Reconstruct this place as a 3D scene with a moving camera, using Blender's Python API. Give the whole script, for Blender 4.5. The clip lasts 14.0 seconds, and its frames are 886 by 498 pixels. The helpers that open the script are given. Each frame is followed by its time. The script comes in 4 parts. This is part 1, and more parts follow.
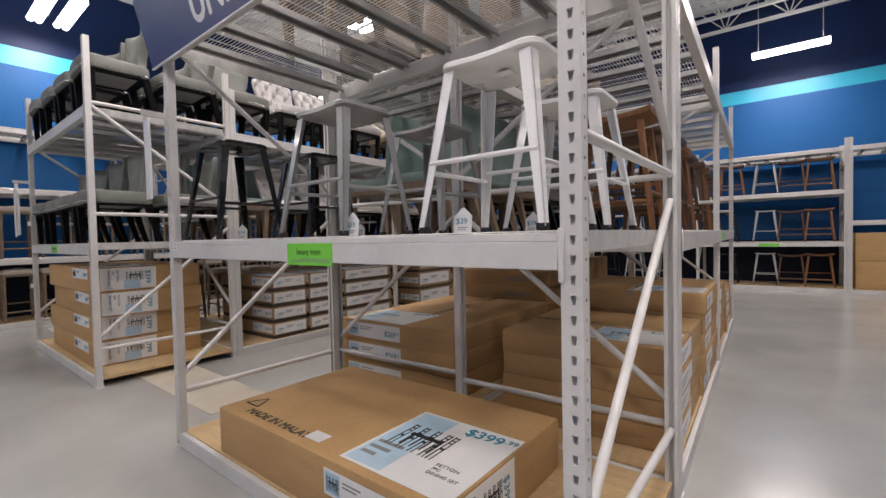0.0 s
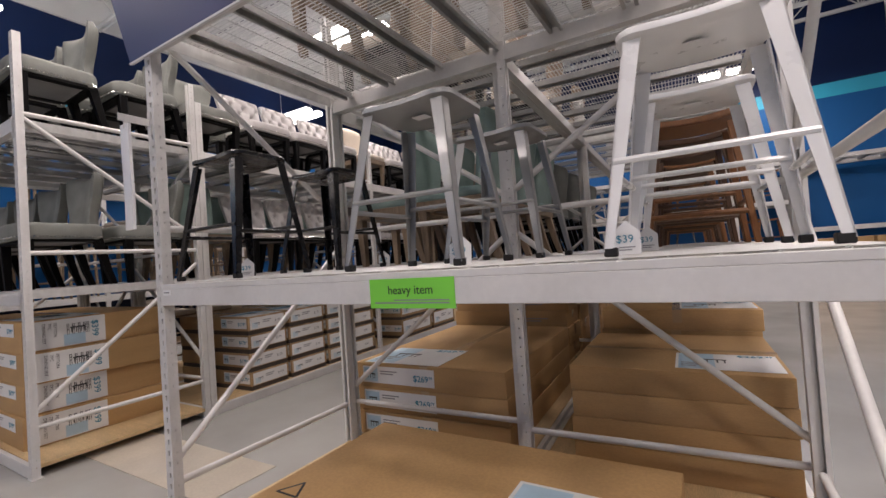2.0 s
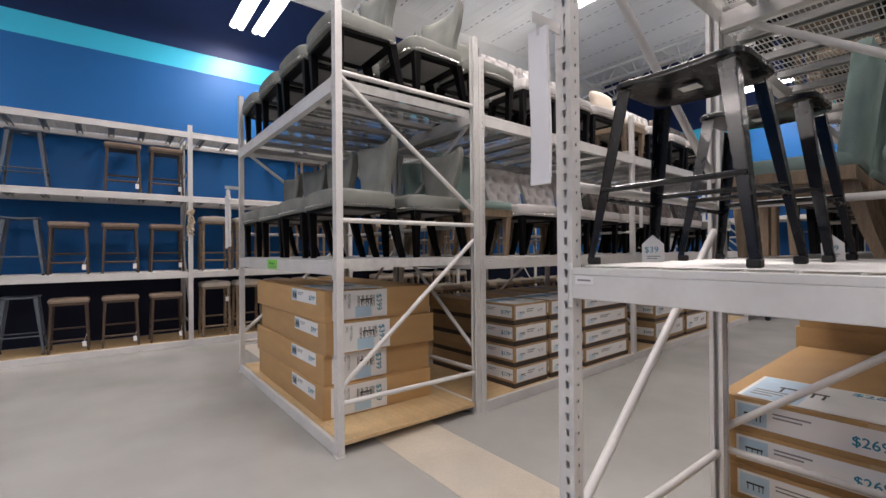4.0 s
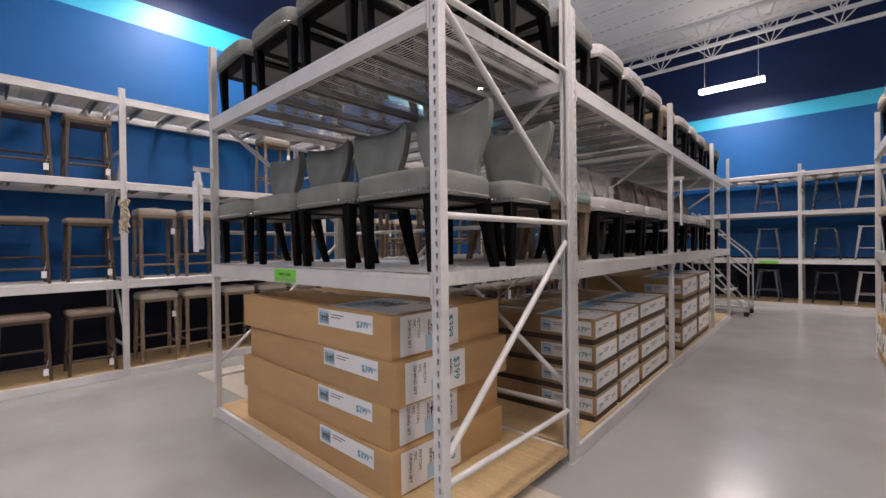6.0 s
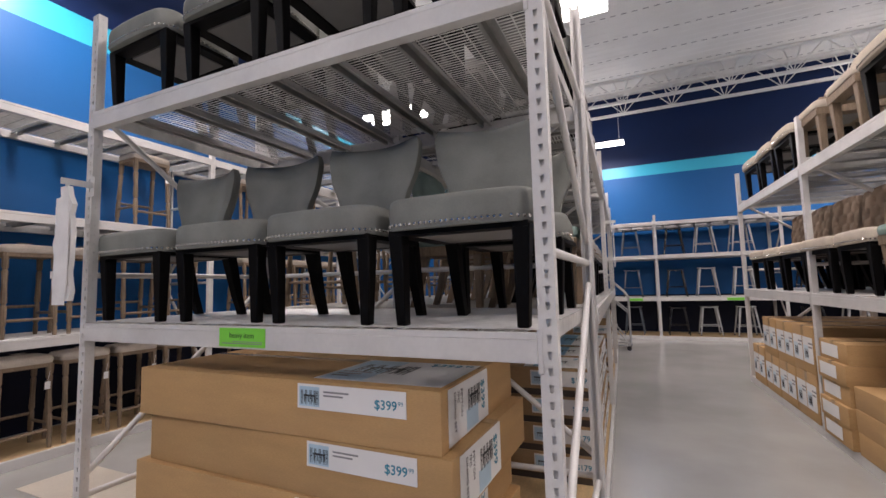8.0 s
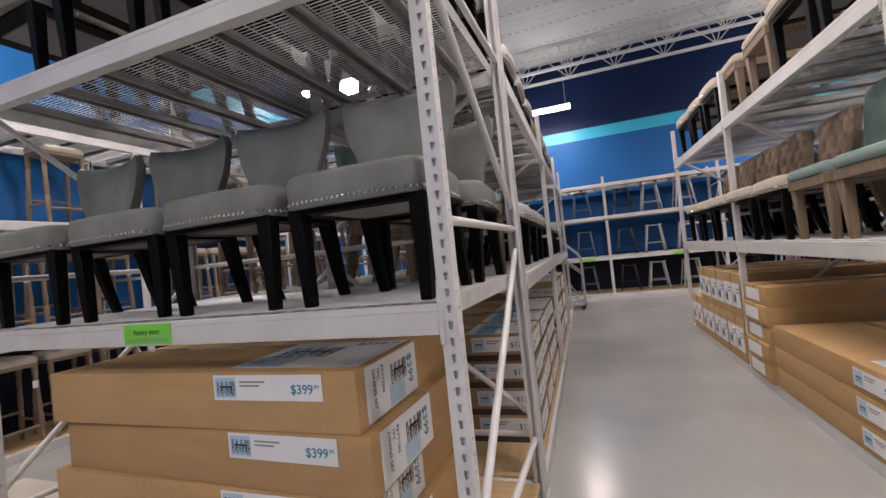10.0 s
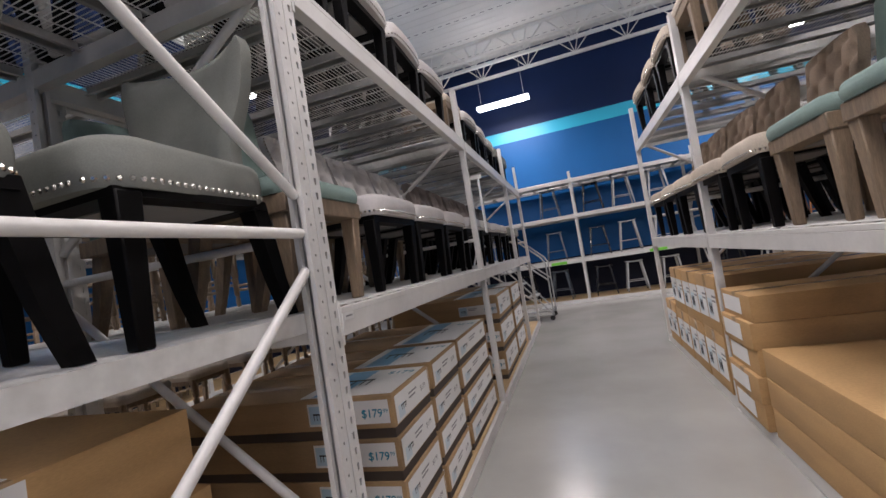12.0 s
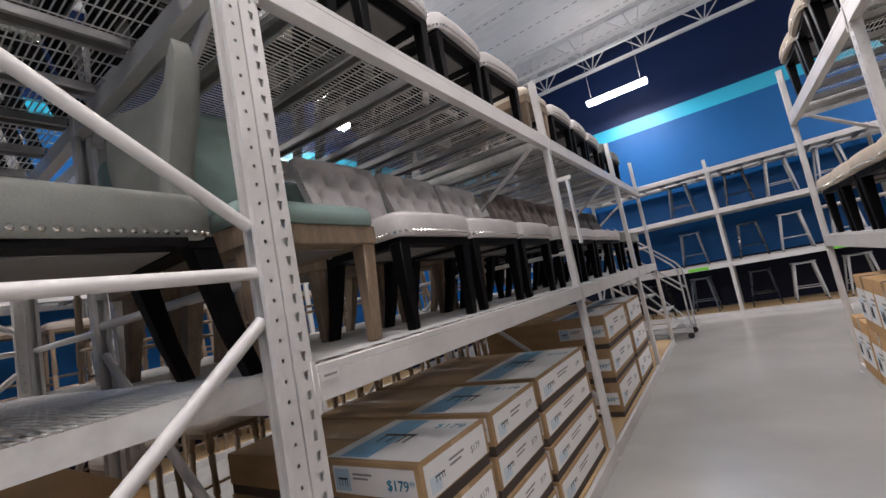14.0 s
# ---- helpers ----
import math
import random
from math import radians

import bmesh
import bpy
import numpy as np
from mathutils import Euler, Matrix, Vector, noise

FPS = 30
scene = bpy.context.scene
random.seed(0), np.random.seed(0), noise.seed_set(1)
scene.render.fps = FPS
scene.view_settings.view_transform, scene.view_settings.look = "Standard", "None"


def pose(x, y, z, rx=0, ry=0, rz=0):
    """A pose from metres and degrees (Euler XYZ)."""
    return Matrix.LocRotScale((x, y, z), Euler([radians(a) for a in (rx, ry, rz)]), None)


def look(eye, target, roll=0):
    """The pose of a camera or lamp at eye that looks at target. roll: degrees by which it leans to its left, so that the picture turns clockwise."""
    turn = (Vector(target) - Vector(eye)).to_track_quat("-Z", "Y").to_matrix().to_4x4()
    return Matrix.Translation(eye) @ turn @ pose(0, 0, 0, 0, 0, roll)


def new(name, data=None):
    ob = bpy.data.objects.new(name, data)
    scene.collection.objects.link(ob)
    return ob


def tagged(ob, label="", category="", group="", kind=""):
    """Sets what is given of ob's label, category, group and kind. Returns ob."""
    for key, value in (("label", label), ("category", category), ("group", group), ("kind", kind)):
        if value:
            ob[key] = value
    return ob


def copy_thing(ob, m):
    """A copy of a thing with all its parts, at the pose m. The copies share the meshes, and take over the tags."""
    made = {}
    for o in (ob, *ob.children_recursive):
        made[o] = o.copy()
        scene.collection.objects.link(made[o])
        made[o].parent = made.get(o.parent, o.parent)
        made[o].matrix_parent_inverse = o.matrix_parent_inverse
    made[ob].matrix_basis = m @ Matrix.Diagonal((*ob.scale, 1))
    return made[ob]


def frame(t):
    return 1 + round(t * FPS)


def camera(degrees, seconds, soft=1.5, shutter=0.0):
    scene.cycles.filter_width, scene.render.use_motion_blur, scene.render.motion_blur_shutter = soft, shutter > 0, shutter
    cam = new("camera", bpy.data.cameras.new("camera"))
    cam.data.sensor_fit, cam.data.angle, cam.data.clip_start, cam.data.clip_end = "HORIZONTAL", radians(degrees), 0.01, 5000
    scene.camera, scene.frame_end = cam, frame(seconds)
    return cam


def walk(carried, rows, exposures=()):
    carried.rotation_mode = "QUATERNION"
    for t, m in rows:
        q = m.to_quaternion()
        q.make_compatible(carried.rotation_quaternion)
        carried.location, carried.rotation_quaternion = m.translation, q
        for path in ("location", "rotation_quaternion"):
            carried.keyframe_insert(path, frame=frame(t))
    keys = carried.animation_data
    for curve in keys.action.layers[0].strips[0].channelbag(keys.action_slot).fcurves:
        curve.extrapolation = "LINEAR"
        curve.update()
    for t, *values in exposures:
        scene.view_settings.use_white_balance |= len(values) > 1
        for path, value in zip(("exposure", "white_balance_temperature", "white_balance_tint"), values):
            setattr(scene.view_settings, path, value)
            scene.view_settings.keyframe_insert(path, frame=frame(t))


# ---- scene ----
cam = camera(91.0, 14.0)
PATH = [
    (0, (-0.018, 0.564, 1.238), (-1.261, 2.13, 1.183), -1.2),
    (0.5, (-0.06, 0.475, 1.28), (-1.34, 2.011, 1.302), 3.1),
    (1, (-0.243, 0.502, 1.281), (-1.551, 2.002, 1.485), -0.4),
    (1.5, (-0.499, 0.549, 1.3), (-1.675, 2.135, 1.617), 1.3),
    (2, (-0.778, 0.551, 1.275), (-1.801, 2.27, 1.318), -3.9),
    (2.5, (-1.087, 0.545, 1.247), (-2.08, 2.28, 1.169), -5.4),
    (3, (-1.419, 0.55, 1.254), (-2.811, 1.986, 1.221), -4.6),
    (3.5, (-1.752, 0.479, 1.296), (-3.261, 1.791, 1.282), -2.7),
    (4, (-2.075, 0.462, 1.296), (-3.659, 1.683, 1.306), -0.5),
    (4.2, (-2.222, 0.479, 1.305), (-3.829, 1.669, 1.313), -0.6),
    (6.3, (-3.577, 0.187, 1.369), (-4.861, 1.72, 1.39), -2.5),
    (6.5, (-3.696, 0.149, 1.368), (-4.953, 1.704, 1.426), -3.7),
    (7, (-4.033, 0.159, 1.372), (-5.228, 1.755, 1.529), -0.5),
    (7.5, (-4.305, 0.197, 1.384), (-5.333, 1.903, 1.556), 0.6),
    (7.7, (-4.4, 0.218, 1.391), (-5.306, 1.992, 1.571), -0.0),
    (9.8, (-4.335, 0.292, 1.405), (-5.016, 2.172, 1.455), -4.5),
    (10, (-4.214, 0.359, 1.382), (-4.901, 2.237, 1.42), -5.9),
    (10.5, (-4.073, 0.611, 1.35), (-4.723, 2.502, 1.343), -11.1),
    (11, (-3.975, 0.942, 1.331), (-4.589, 2.845, 1.32), -10.8),
    (11.5, (-3.857, 1.302, 1.331), (-4.472, 3.205, 1.317), -10.8),
    (12, (-3.813, 1.605, 1.33), (-4.457, 3.498, 1.402), -9.2),
    (12.5, (-3.767, 1.837, 1.329), (-4.589, 3.655, 1.468), -11.5),
    (13, (-3.688, 2.085, 1.337), (-4.713, 3.792, 1.522), -11.4),
    (13.5, (-3.646, 2.154, 1.341), (-4.723, 3.827, 1.547), -11.2),
    (14, (-3.669, 2.149, 1.354), (-4.801, 3.784, 1.569), -11.0),
]

walk(cam, [(t, look(eye, target, roll)) for t, eye, target, roll in PATH],
     [(0.0, -0.5, 6500, 14), (1.5, -0.52, 6550, 17), (2.5, -0.44, 6750, 17), (3.0, -0.36, 6450, 10), (4.0, -0.3, 6500, 14), (7.0, -0.28, 6600, 18), (10.0, -0.28, 6550, 17), (11.3, -0.34, 6450, 15), (12.0, -0.22, 6300, 15), (14.0, -0.14, 6250, 14)])

# ---- world and lights ----
world = bpy.data.worlds.new("world")
scene.world = world
world.use_nodes = True
world.node_tree.nodes["Background"].inputs[0].default_value = (0.75, 0.85, 1.0, 1)
world.node_tree.nodes["Background"].inputs[1].default_value = 0.3
LAMP_WATTS = 92


# ---- small mesh tools ----
def bm_box(bm, x0, x1, y0, y1, z0, z1, taper=0.0):
    v = [bm.verts.new(p) for p in (
        (x0, y0, z0), (x1, y0, z0), (x1, y1, z0), (x0, y1, z0),
        (x0 + taper, y0 + taper, z1), (x1 - taper, y0 + taper, z1), (x1 - taper, y1 - taper, z1), (x0 + taper, y1 - taper, z1))]
    for f in ((3, 2, 1, 0), (4, 5, 6, 7), (0, 1, 5, 4), (1, 2, 6, 5), (2, 3, 7, 6), (3, 0, 4, 7)):
        bm.faces.new([v[i] for i in f])
    return v


def bm_tube(bm, p, q, r, r2=None, n=8, caps=True, squash=1.0):
    """A round bar from p to q; squash flattens it in its own y."""
    p, q = Vector(p), Vector(q)
    r2 = r if r2 is None else r2
    turn = (q - p).to_track_quat("Z", "Y")
    rings = []
    for c, rad in ((p, r), (q, r2)):
        rings.append([bm.verts.new(c + turn @ Vector((rad * math.cos(2 * math.pi * i / n), squash * rad * math.sin(2 * math.pi * i / n), 0))) for i in range(n)])
    for i in range(n):
        bm.faces.new((rings[0][i], rings[0][(i + 1) % n], rings[1][(i + 1) % n], rings[1][i]))
    if caps:
        bm.faces.new(rings[0][::-1])
        bm.faces.new(rings[1])


def bm_bar(bm, p, q, w0, d0, w1=None, d1=None):
    """A four-sided bar from p to q with level ends, w along x and d along y."""
    w1, d1 = w1 or w0, d1 or d0
    v = []
    for (x, y, z), w, d in ((p, w0, d0), (q, w1, d1)):
        v += [bm.verts.new((x + a * w / 2, y + b * d / 2, z)) for a, b in ((-1, -1), (1, -1), (1, 1), (-1, 1))]
    for f in ((0, 3, 2, 1), (4, 5, 6, 7), (0, 1, 5, 4), (1, 2, 6, 5), (2, 3, 7, 6), (3, 0, 4, 7)):
        bm.faces.new([v[i] for i in f])
    return v


def bm_sweep(bm, rings, close=True):
    """Skins a list of equal rings of points."""
    made = [[bm.verts.new(p) for p in ring] for ring in rings]
    n = len(made[0])
    for a, b in zip(made, made[1:]):
        for i in range(n):
            bm.faces.new((a[i], a[(i + 1) % n], b[(i + 1) % n], b[i]))
    if close:
        bm.faces.new(made[0][::-1])
        bm.faces.new(made[-1])


def bevelled(bm, width, seg=2):
    bmesh.ops.bevel(bm, geom=bm.edges[:], offset=width, segments=seg, profile=0.6, affect="EDGES", clamp_overlap=True)
    return bm


def mesh_of(name, bm, mat, smooth=40):
    me = bpy.data.meshes.new(name)
    bmesh.ops.recalc_face_normals(bm, faces=bm.faces[:])
    bm.to_mesh(me)
    bm.free()
    if smooth:
        me.shade_smooth()
        me.set_sharp_from_angle(angle=radians(smooth))
    for m in (mat if isinstance(mat, (list, tuple)) else [mat]):
        me.materials.append(m)
    return me


def hang(name, me, parent=None, m=None, label=""):
    """Links a mesh as an object under a thing."""
    ob = new(name, me)
    ob.parent = parent
    if m is not None:
        ob.matrix_basis = m
    if label:
        ob["label"] = label
    return ob


def part(name, bm, mat, parent=None, label="", m=None, smooth=40):
    return hang(name, mesh_of(name, bm, mat, smooth), parent, m, label)


MESHES = {}


def shared(key, build, mat, smooth=40):
    """One mesh for all alike pieces."""
    if key not in MESHES:
        bm = bmesh.new()
        build(bm)
        MESHES[key] = mesh_of(str(key[0]), bm, mat, smooth)
    return MESHES[key]


# ---- materials ----
def material(name, base, rough=0.6, metal=0.0, vary=0.12, scale=6.0, grain=0.0, grain_scale=120.0, bump=0.0, stretch=(1, 1, 1), stain=None, stain_amount=0.0, random_value=0.0, coat=0.0, spec=0.5, detail=5, gloss_vary=0.03):
    """A painted or grown surface: colour varied at two scales, fine relief, uneven gloss."""
    mat = bpy.data.materials.new(name)
    mat.use_nodes = True
    nt = mat.node_tree
    n, l = nt.nodes, nt.links
    bsdf = n["Principled BSDF"]
    co = n.new("ShaderNodeTexCoord")
    mp = n.new("ShaderNodeMapping")
    mp.inputs["Scale"].default_value = stretch
    l.new(co.outputs["Object"], mp.inputs["Vector"])
    big = n.new("ShaderNodeTexNoise")
    big.inputs["Scale"].default_value, big.inputs["Detail"].default_value = scale, detail
    fine = n.new("ShaderNodeTexNoise")
    fine.inputs["Scale"].default_value, fine.inputs["Detail"].default_value = grain_scale, 3
    l.new(mp.outputs[0], big.inputs["Vector"])
    l.new(mp.outputs[0], fine.inputs["Vector"])
    ramp = n.new("ShaderNodeValToRGB")
    ramp.color_ramp.interpolation = "EASE"
    ramp.color_ramp.elements[0].position, ramp.color_ramp.elements[1].position = 0.2, 0.8
    ramp.color_ramp.elements[0].color = (*[c * (1 - vary) for c in base], 1)
    ramp.color_ramp.elements[1].color = (*[min(1, c * (1 + vary)) for c in base], 1)
    l.new(big.outputs[0], ramp.inputs[0])
    out = ramp.outputs[0]
    if grain:
        mix = n.new("ShaderNodeMix")
        mix.data_type, mix.blend_type = "RGBA", "MULTIPLY"
        mix.inputs[0].default_value = grain
        fr = n.new("ShaderNodeValToRGB")
        fr.color_ramp.elements[0].position, fr.color_ramp.elements[1].position = 0.35, 0.65
        fr.color_ramp.elements[0].color = (0.35, 0.35, 0.35, 1)
        l.new(fine.outputs[0], fr.inputs[0])
        l.new(out, mix.inputs[6])
        l.new(fr.outputs[0], mix.inputs[7])
        out = mix.outputs[2]
    if stain:
        st = n.new("ShaderNodeTexNoise")
        st.inputs["Scale"].default_value, st.inputs["Detail"].default_value = scale * 0.35, 2.5
        l.new(mp.outputs[0], st.inputs["Vector"])
        sr = n.new("ShaderNodeValToRGB")
        sr.color_ramp.interpolation = "EASE"
        sr.color_ramp.elements[0].position, sr.color_ramp.elements[1].position = 0.36, 0.86
        sr.color_ramp.elements[0].color = (0, 0, 0, 1)
        sr.color_ramp.elements[1].color = (stain_amount,) * 3 + (1,)
        l.new(st.outputs[0], sr.inputs[0])
        mix = n.new("ShaderNodeMix")
        mix.data_type = "RGBA"
        l.new(sr.outputs[0], mix.inputs[0])
        l.new(out, mix.inputs[6])
        mix.inputs[7].default_value = (*stain, 1)
        out = mix.outputs[2]
    if random_value:
        info = n.new("ShaderNodeObjectInfo")
        rng = n.new("ShaderNodeMapRange")
        rng.inputs[3].default_value, rng.inputs[4].default_value = 1 - random_value, 1 + random_value
        l.new(info.outputs["Random"], rng.inputs[0])
        hs = n.new("ShaderNodeHueSaturation")
        l.new(rng.outputs[0], hs.inputs["Value"])
        l.new(out, hs.inputs["Color"])
        out = hs.outputs[0]
    l.new(out, bsdf.inputs["Base Color"])
    rr = n.new("ShaderNodeMapRange")
    rr.inputs[3].default_value, rr.inputs[4].default_value = max(0.02, rough - gloss_vary), min(1, rough + gloss_vary)
    l.new(big.outputs[0], rr.inputs[0])
    l.new(rr.outputs[0], bsdf.inputs["Roughness"])
    bsdf.inputs["Metallic"].default_value = metal
    bsdf.inputs["Coat Weight"].default_value = coat
    bsdf.inputs["Specular IOR Level"].default_value = spec
    if bump:
        bp = n.new("ShaderNodeBump")
        bp.inputs["Strength"].default_value = bump
        bp.inputs["Distance"].default_value = 0.002
        l.new(fine.outputs[0], bp.inputs["Height"])
        l.new(bp.outputs[0], bsdf.inputs["Normal"])
    return mat


def glow(name, colour, strength):
    mat = bpy.data.materials.new(name)
    mat.use_nodes = True
    b = mat.node_tree.nodes["Principled BSDF"]
    b.inputs["Base Color"].default_value = (0.9, 0.9, 0.9, 1)
    b.inputs["Emission Color"].default_value = (*colour, 1)
    b.inputs["Emission Strength"].default_value = strength
    return mat


PAINT = material("rack_paint", (0.66, 0.65, 0.63), 0.42, vary=0.04, scale=9, grain=0.06, grain_scale=60, stain=(0.40, 0.39, 0.37), stain_amount=0.35, random_value=0.04)
ZINC = material("galvanised_wire", (0.62, 0.62, 0.60), 0.42, metal=0.25, vary=0.12, scale=20)
CHANNEL = material("galvanised_channel", (0.46, 0.46, 0.45), 0.42, metal=0.6, vary=0.12, scale=12, grain=0.15, grain_scale=50)
CONCRETE = material("concrete_floor", (0.362, 0.358, 0.340), 0.20, vary=0.14, scale=1.3, detail=4, gloss_vary=0.0, stain=(0.425, 0.42, 0.40), stain_amount=0.5)
FLOOR_STRIP = material("worn_floor_strip", (0.52, 0.465, 0.38), 0.42, vary=0.12, scale=3, grain=0.15, grain_scale=60, stain=(0.45, 0.43, 0.40), stain_amount=0.6)
BLUE = material("blue_wall_paint", (0.004, 0.094, 0.285), 0.48, spec=0.28, vary=0.06, scale=1.2, grain=0.05, grain_scale=90, bump=0.1)
NAVY = material("navy_wall_paint", (0.004, 0.018, 0.08), 0.48, spec=0.25, vary=0.06, scale=1.2, grain=0.05, grain_scale=90, bump=0.1)
CYAN = material("cyan_wall_paint", (0.02, 0.42, 0.62), 0.38, vary=0.04, scale=1.5, bump=0.1, grain_scale=90)
# near-black navy for the part of the walls below z 1.02
LOW_NAVY = material("dark_navy_lower_wall", (0.003, 0.006, 0.022), 0.5, spec=0.25, vary=0.08, scale=1.2, grain=0.05, grain_scale=90, bump=0.1)
CEILING = material("white_deck_paint", (0.76, 0.76, 0.74), 0.6, vary=0.05, scale=1.5, grain=0.05, grain_scale=40)
PLYWOOD = material("plywood", (0.66, 0.47, 0.25), 0.55, vary=0.10, scale=3, grain=0.35, grain_scale=30, stretch=(1, 9, 9), bump=0.1, random_value=0.06)
CARD = material("cardboard", (0.51, 0.315, 0.135), 0.75, vary=0.08, scale=3, grain=0.18, grain_scale=70, bump=0.12, stretch=(1, 1, 5), random_value=0.08, stain=(0.34, 0.21, 0.11), stain_amount=0.4)
# a darker, less even copy of the cardboard, for cartons with a bottom band
CARD_DEEP = material("darker_cardboard", (0.37, 0.243, 0.122), 0.75, vary=0.14, scale=3, grain=0.18, grain_scale=70, bump=0.12, stretch=(1, 1, 5), random_value=0.14, stain=(0.22, 0.14, 0.08), stain_amount=0.5)
BAND_DARK = material("dark_bottom_band", (0.06, 0.045, 0.035), 0.7, vary=0.15, scale=5)
TAPE = material("clear_packing_tape", (0.50, 0.35, 0.20), 0.18, vary=0.08, scale=8, coat=0.4)
PAPER = material("white_label_paper", (0.78, 0.78, 0.77), 0.4, vary=0.03, scale=6, random_value=0.03)
PAPER_WORN = material("creased_white_paper", (0.80, 0.79, 0.77), 0.6, vary=0.06, scale=14, bump=0.4, grain_scale=25)
PALE_BLUE = material("pale_blue_print", (0.46, 0.64, 0.76), 0.4, vary=0.18, scale=4)
LABEL_BLUE = material("faint_blue_print", (0.60, 0.71, 0.77), 0.4, vary=0.15, scale=6)
SKY_BLUE = material("sky_blue_print", (0.18, 0.42, 0.62), 0.4, vary=0.2, scale=5)
PRICE_BLUE = material("price_blue_print", (0.01, 0.22, 0.33), 0.45, vary=0.04)
INK = material("black_print", (0.018, 0.018, 0.02), 0.5, vary=0.1)
GREY_INK = material("grey_print", (0.25, 0.25, 0.26), 0.5, vary=0.1)
GREEN = material("lime_tag_plastic", (0.20, 0.66, 0.07), 0.35, vary=0.04, scale=4)
NAVY_SIGN = material("navy_sign_print", (0.055, 0.062, 0.16), 0.38, vary=0.06, scale=2)
WHITE_SIGN = material("white_sign_print", (0.74, 0.74, 0.75), 0.38, vary=0.03, scale=2)
GREY_CLOTH = material("grey_woven_fabric", (0.215, 0.224, 0.205), 0.9, vary=0.18, scale=5, grain=0.16, grain_scale=260, bump=0.15, random_value=0.06, spec=0.15)
TAUPE_CLOTH = material("taupe_fabric", (0.22, 0.19, 0.175), 0.85, vary=0.12, scale=7, grain=0.2, grain_scale=260, bump=0.2, spec=0.15)
DARK_CLOTH = material("charcoal_fabric", (0.14, 0.13, 0.128), 0.9, vary=0.12, scale=7, grain=0.4, grain_scale=260, bump=0.35, spec=0.15)
TEAL_CLOTH = material("sage_teal_fabric", (0.235, 0.32, 0.295), 0.9, vary=0.12, scale=6, grain=0.18, grain_scale=260, bump=0.35, random_value=0.05, spec=0.15)
TUFT_CLOTH = material("pale_greige_fabric", (0.56, 0.54, 0.53), 0.65, vary=0.08, scale=8, grain=0.25, grain_scale=220, bump=0.25, random_value=0.05, spec=0.15)
CREAM_CLOTH = material("cream_linen", (0.60, 0.53, 0.44), 0.85, vary=0.08, scale=8, grain=0.3, grain_scale=220, bump=0.3, random_value=0.05, spec=0.15)
TAN_CLOTH = material("tan_linen", (0.33, 0.255, 0.195), 0.85, vary=0.10, scale=8, grain=0.3, grain_scale=220, bump=0.3, random_value=0.05, spec=0.15)
PAD_CLOTH = material("oatmeal_linen", (0.56, 0.50, 0.43), 0.85, vary=0.10, scale=9, grain=0.35, grain_scale=220, bump=0.3, random_value=0.08, spec=0.15)
BLACK_WOOD = material("black_stained_wood", (0.0038, 0.0036, 0.0038), 0.48, spec=0.09, vary=0.2, scale=14, stretch=(6, 6, 1), random_value=0.1)
GREY_WOOD = material("weathered_wood", (0.24, 0.175, 0.115), 0.6, vary=0.22, scale=10, grain=0.35, grain_scale=70, stretch=(5, 5, 0.6), bump=0.15, random_value=0.12)
BROWN_WOOD = material("brown_stained_wood", (0.115, 0.052, 0.026), 0.5, vary=0.28, scale=10, grain=0.3, grain_scale=70, stretch=(5, 5, 0.6), bump=0.12, random_value=0.2)
WALNUT = material("walnut_wood", (0.10, 0.050, 0.025), 0.5, vary=0.28, scale=10, grain=0.3, grain_scale=70, stretch=(5, 5, 0.6), bump=0.12, random_value=0.2)
DARK_OAK = material("dark_oak_wood", (0.072, 0.046, 0.029), 0.55, vary=0.25, scale=10, grain=0.35, grain_scale=70, stretch=(5, 5, 0.6), bump=0.15, random_value=0.12)
HONEY_WOOD = material("honey_wood", (0.25, 0.105, 0.036), 0.5, vary=0.2, scale=10, grain=0.3, grain_scale=70, stretch=(5, 5, 0.6), bump=0.12, random_value=0.15)
UNDER_SEAT = material("seat_underside_lining", (0.23, 0.225, 0.22), 0.9, vary=0.08)
STUDS = material("nickel_nailheads", (0.62, 0.60, 0.56), 0.25, metal=1.0, vary=0.05)
WHITE_METAL = material("white_powder_coat", (0.80, 0.80, 0.79), 0.28, vary=0.03, scale=10, coat=0.2)
GREY_METAL = material("gunmetal_steel", (0.30, 0.305, 0.30), 0.36, metal=0.35, vary=0.12, scale=8, coat=0.2)
BLACK_METAL = material("black_powder_coat", (0.009, 0.009, 0.010), 0.27, vary=0.1, scale=10, coat=0.1, spec=0.4)
SILVER_METAL = material("pale_grey_steel", (0.40, 0.41, 0.41), 0.45, metal=0.3, vary=0.08, scale=8)
STOOL_STEEL = material("blue_grey_steel", (0.10, 0.12, 0.145), 0.45, metal=0.3, vary=0.1, scale=8)
RUBBER = material("black_rubber", (0.012, 0.012, 0.012), 0.7, vary=0.1)
ROPE = material("beige_cord", (0.46, 0.38, 0.27), 0.9, vary=0.15, scale=20, grain=0.3)
EXIT_RED = glow("exit_red", (1.0, 0.05, 0.04), 3)
LIGHT_TUBE = glow("fluorescent_tube", (1.0, 0.98, 0.94), 20)


def thing(name, label, category, group="", m=None):
    ob = new(name)
    ob.empty_display_size = 0.1
    if m is not None:
        ob.matrix_basis = m
    return tagged(ob, label, category, group)


# ---- structure ----
WALL_X, WALL_Y, ROOM_X1, ROOM_Y0, DECK_Z = -9.9, 12.9, 9.0, -6.0, 6.45
BAND = (4.18, 4.48)


def structure(name, bm, mat, label, category, smooth=0):
    return tagged(part(name, bm, mat, smooth=smooth), label, category, kind="structure")


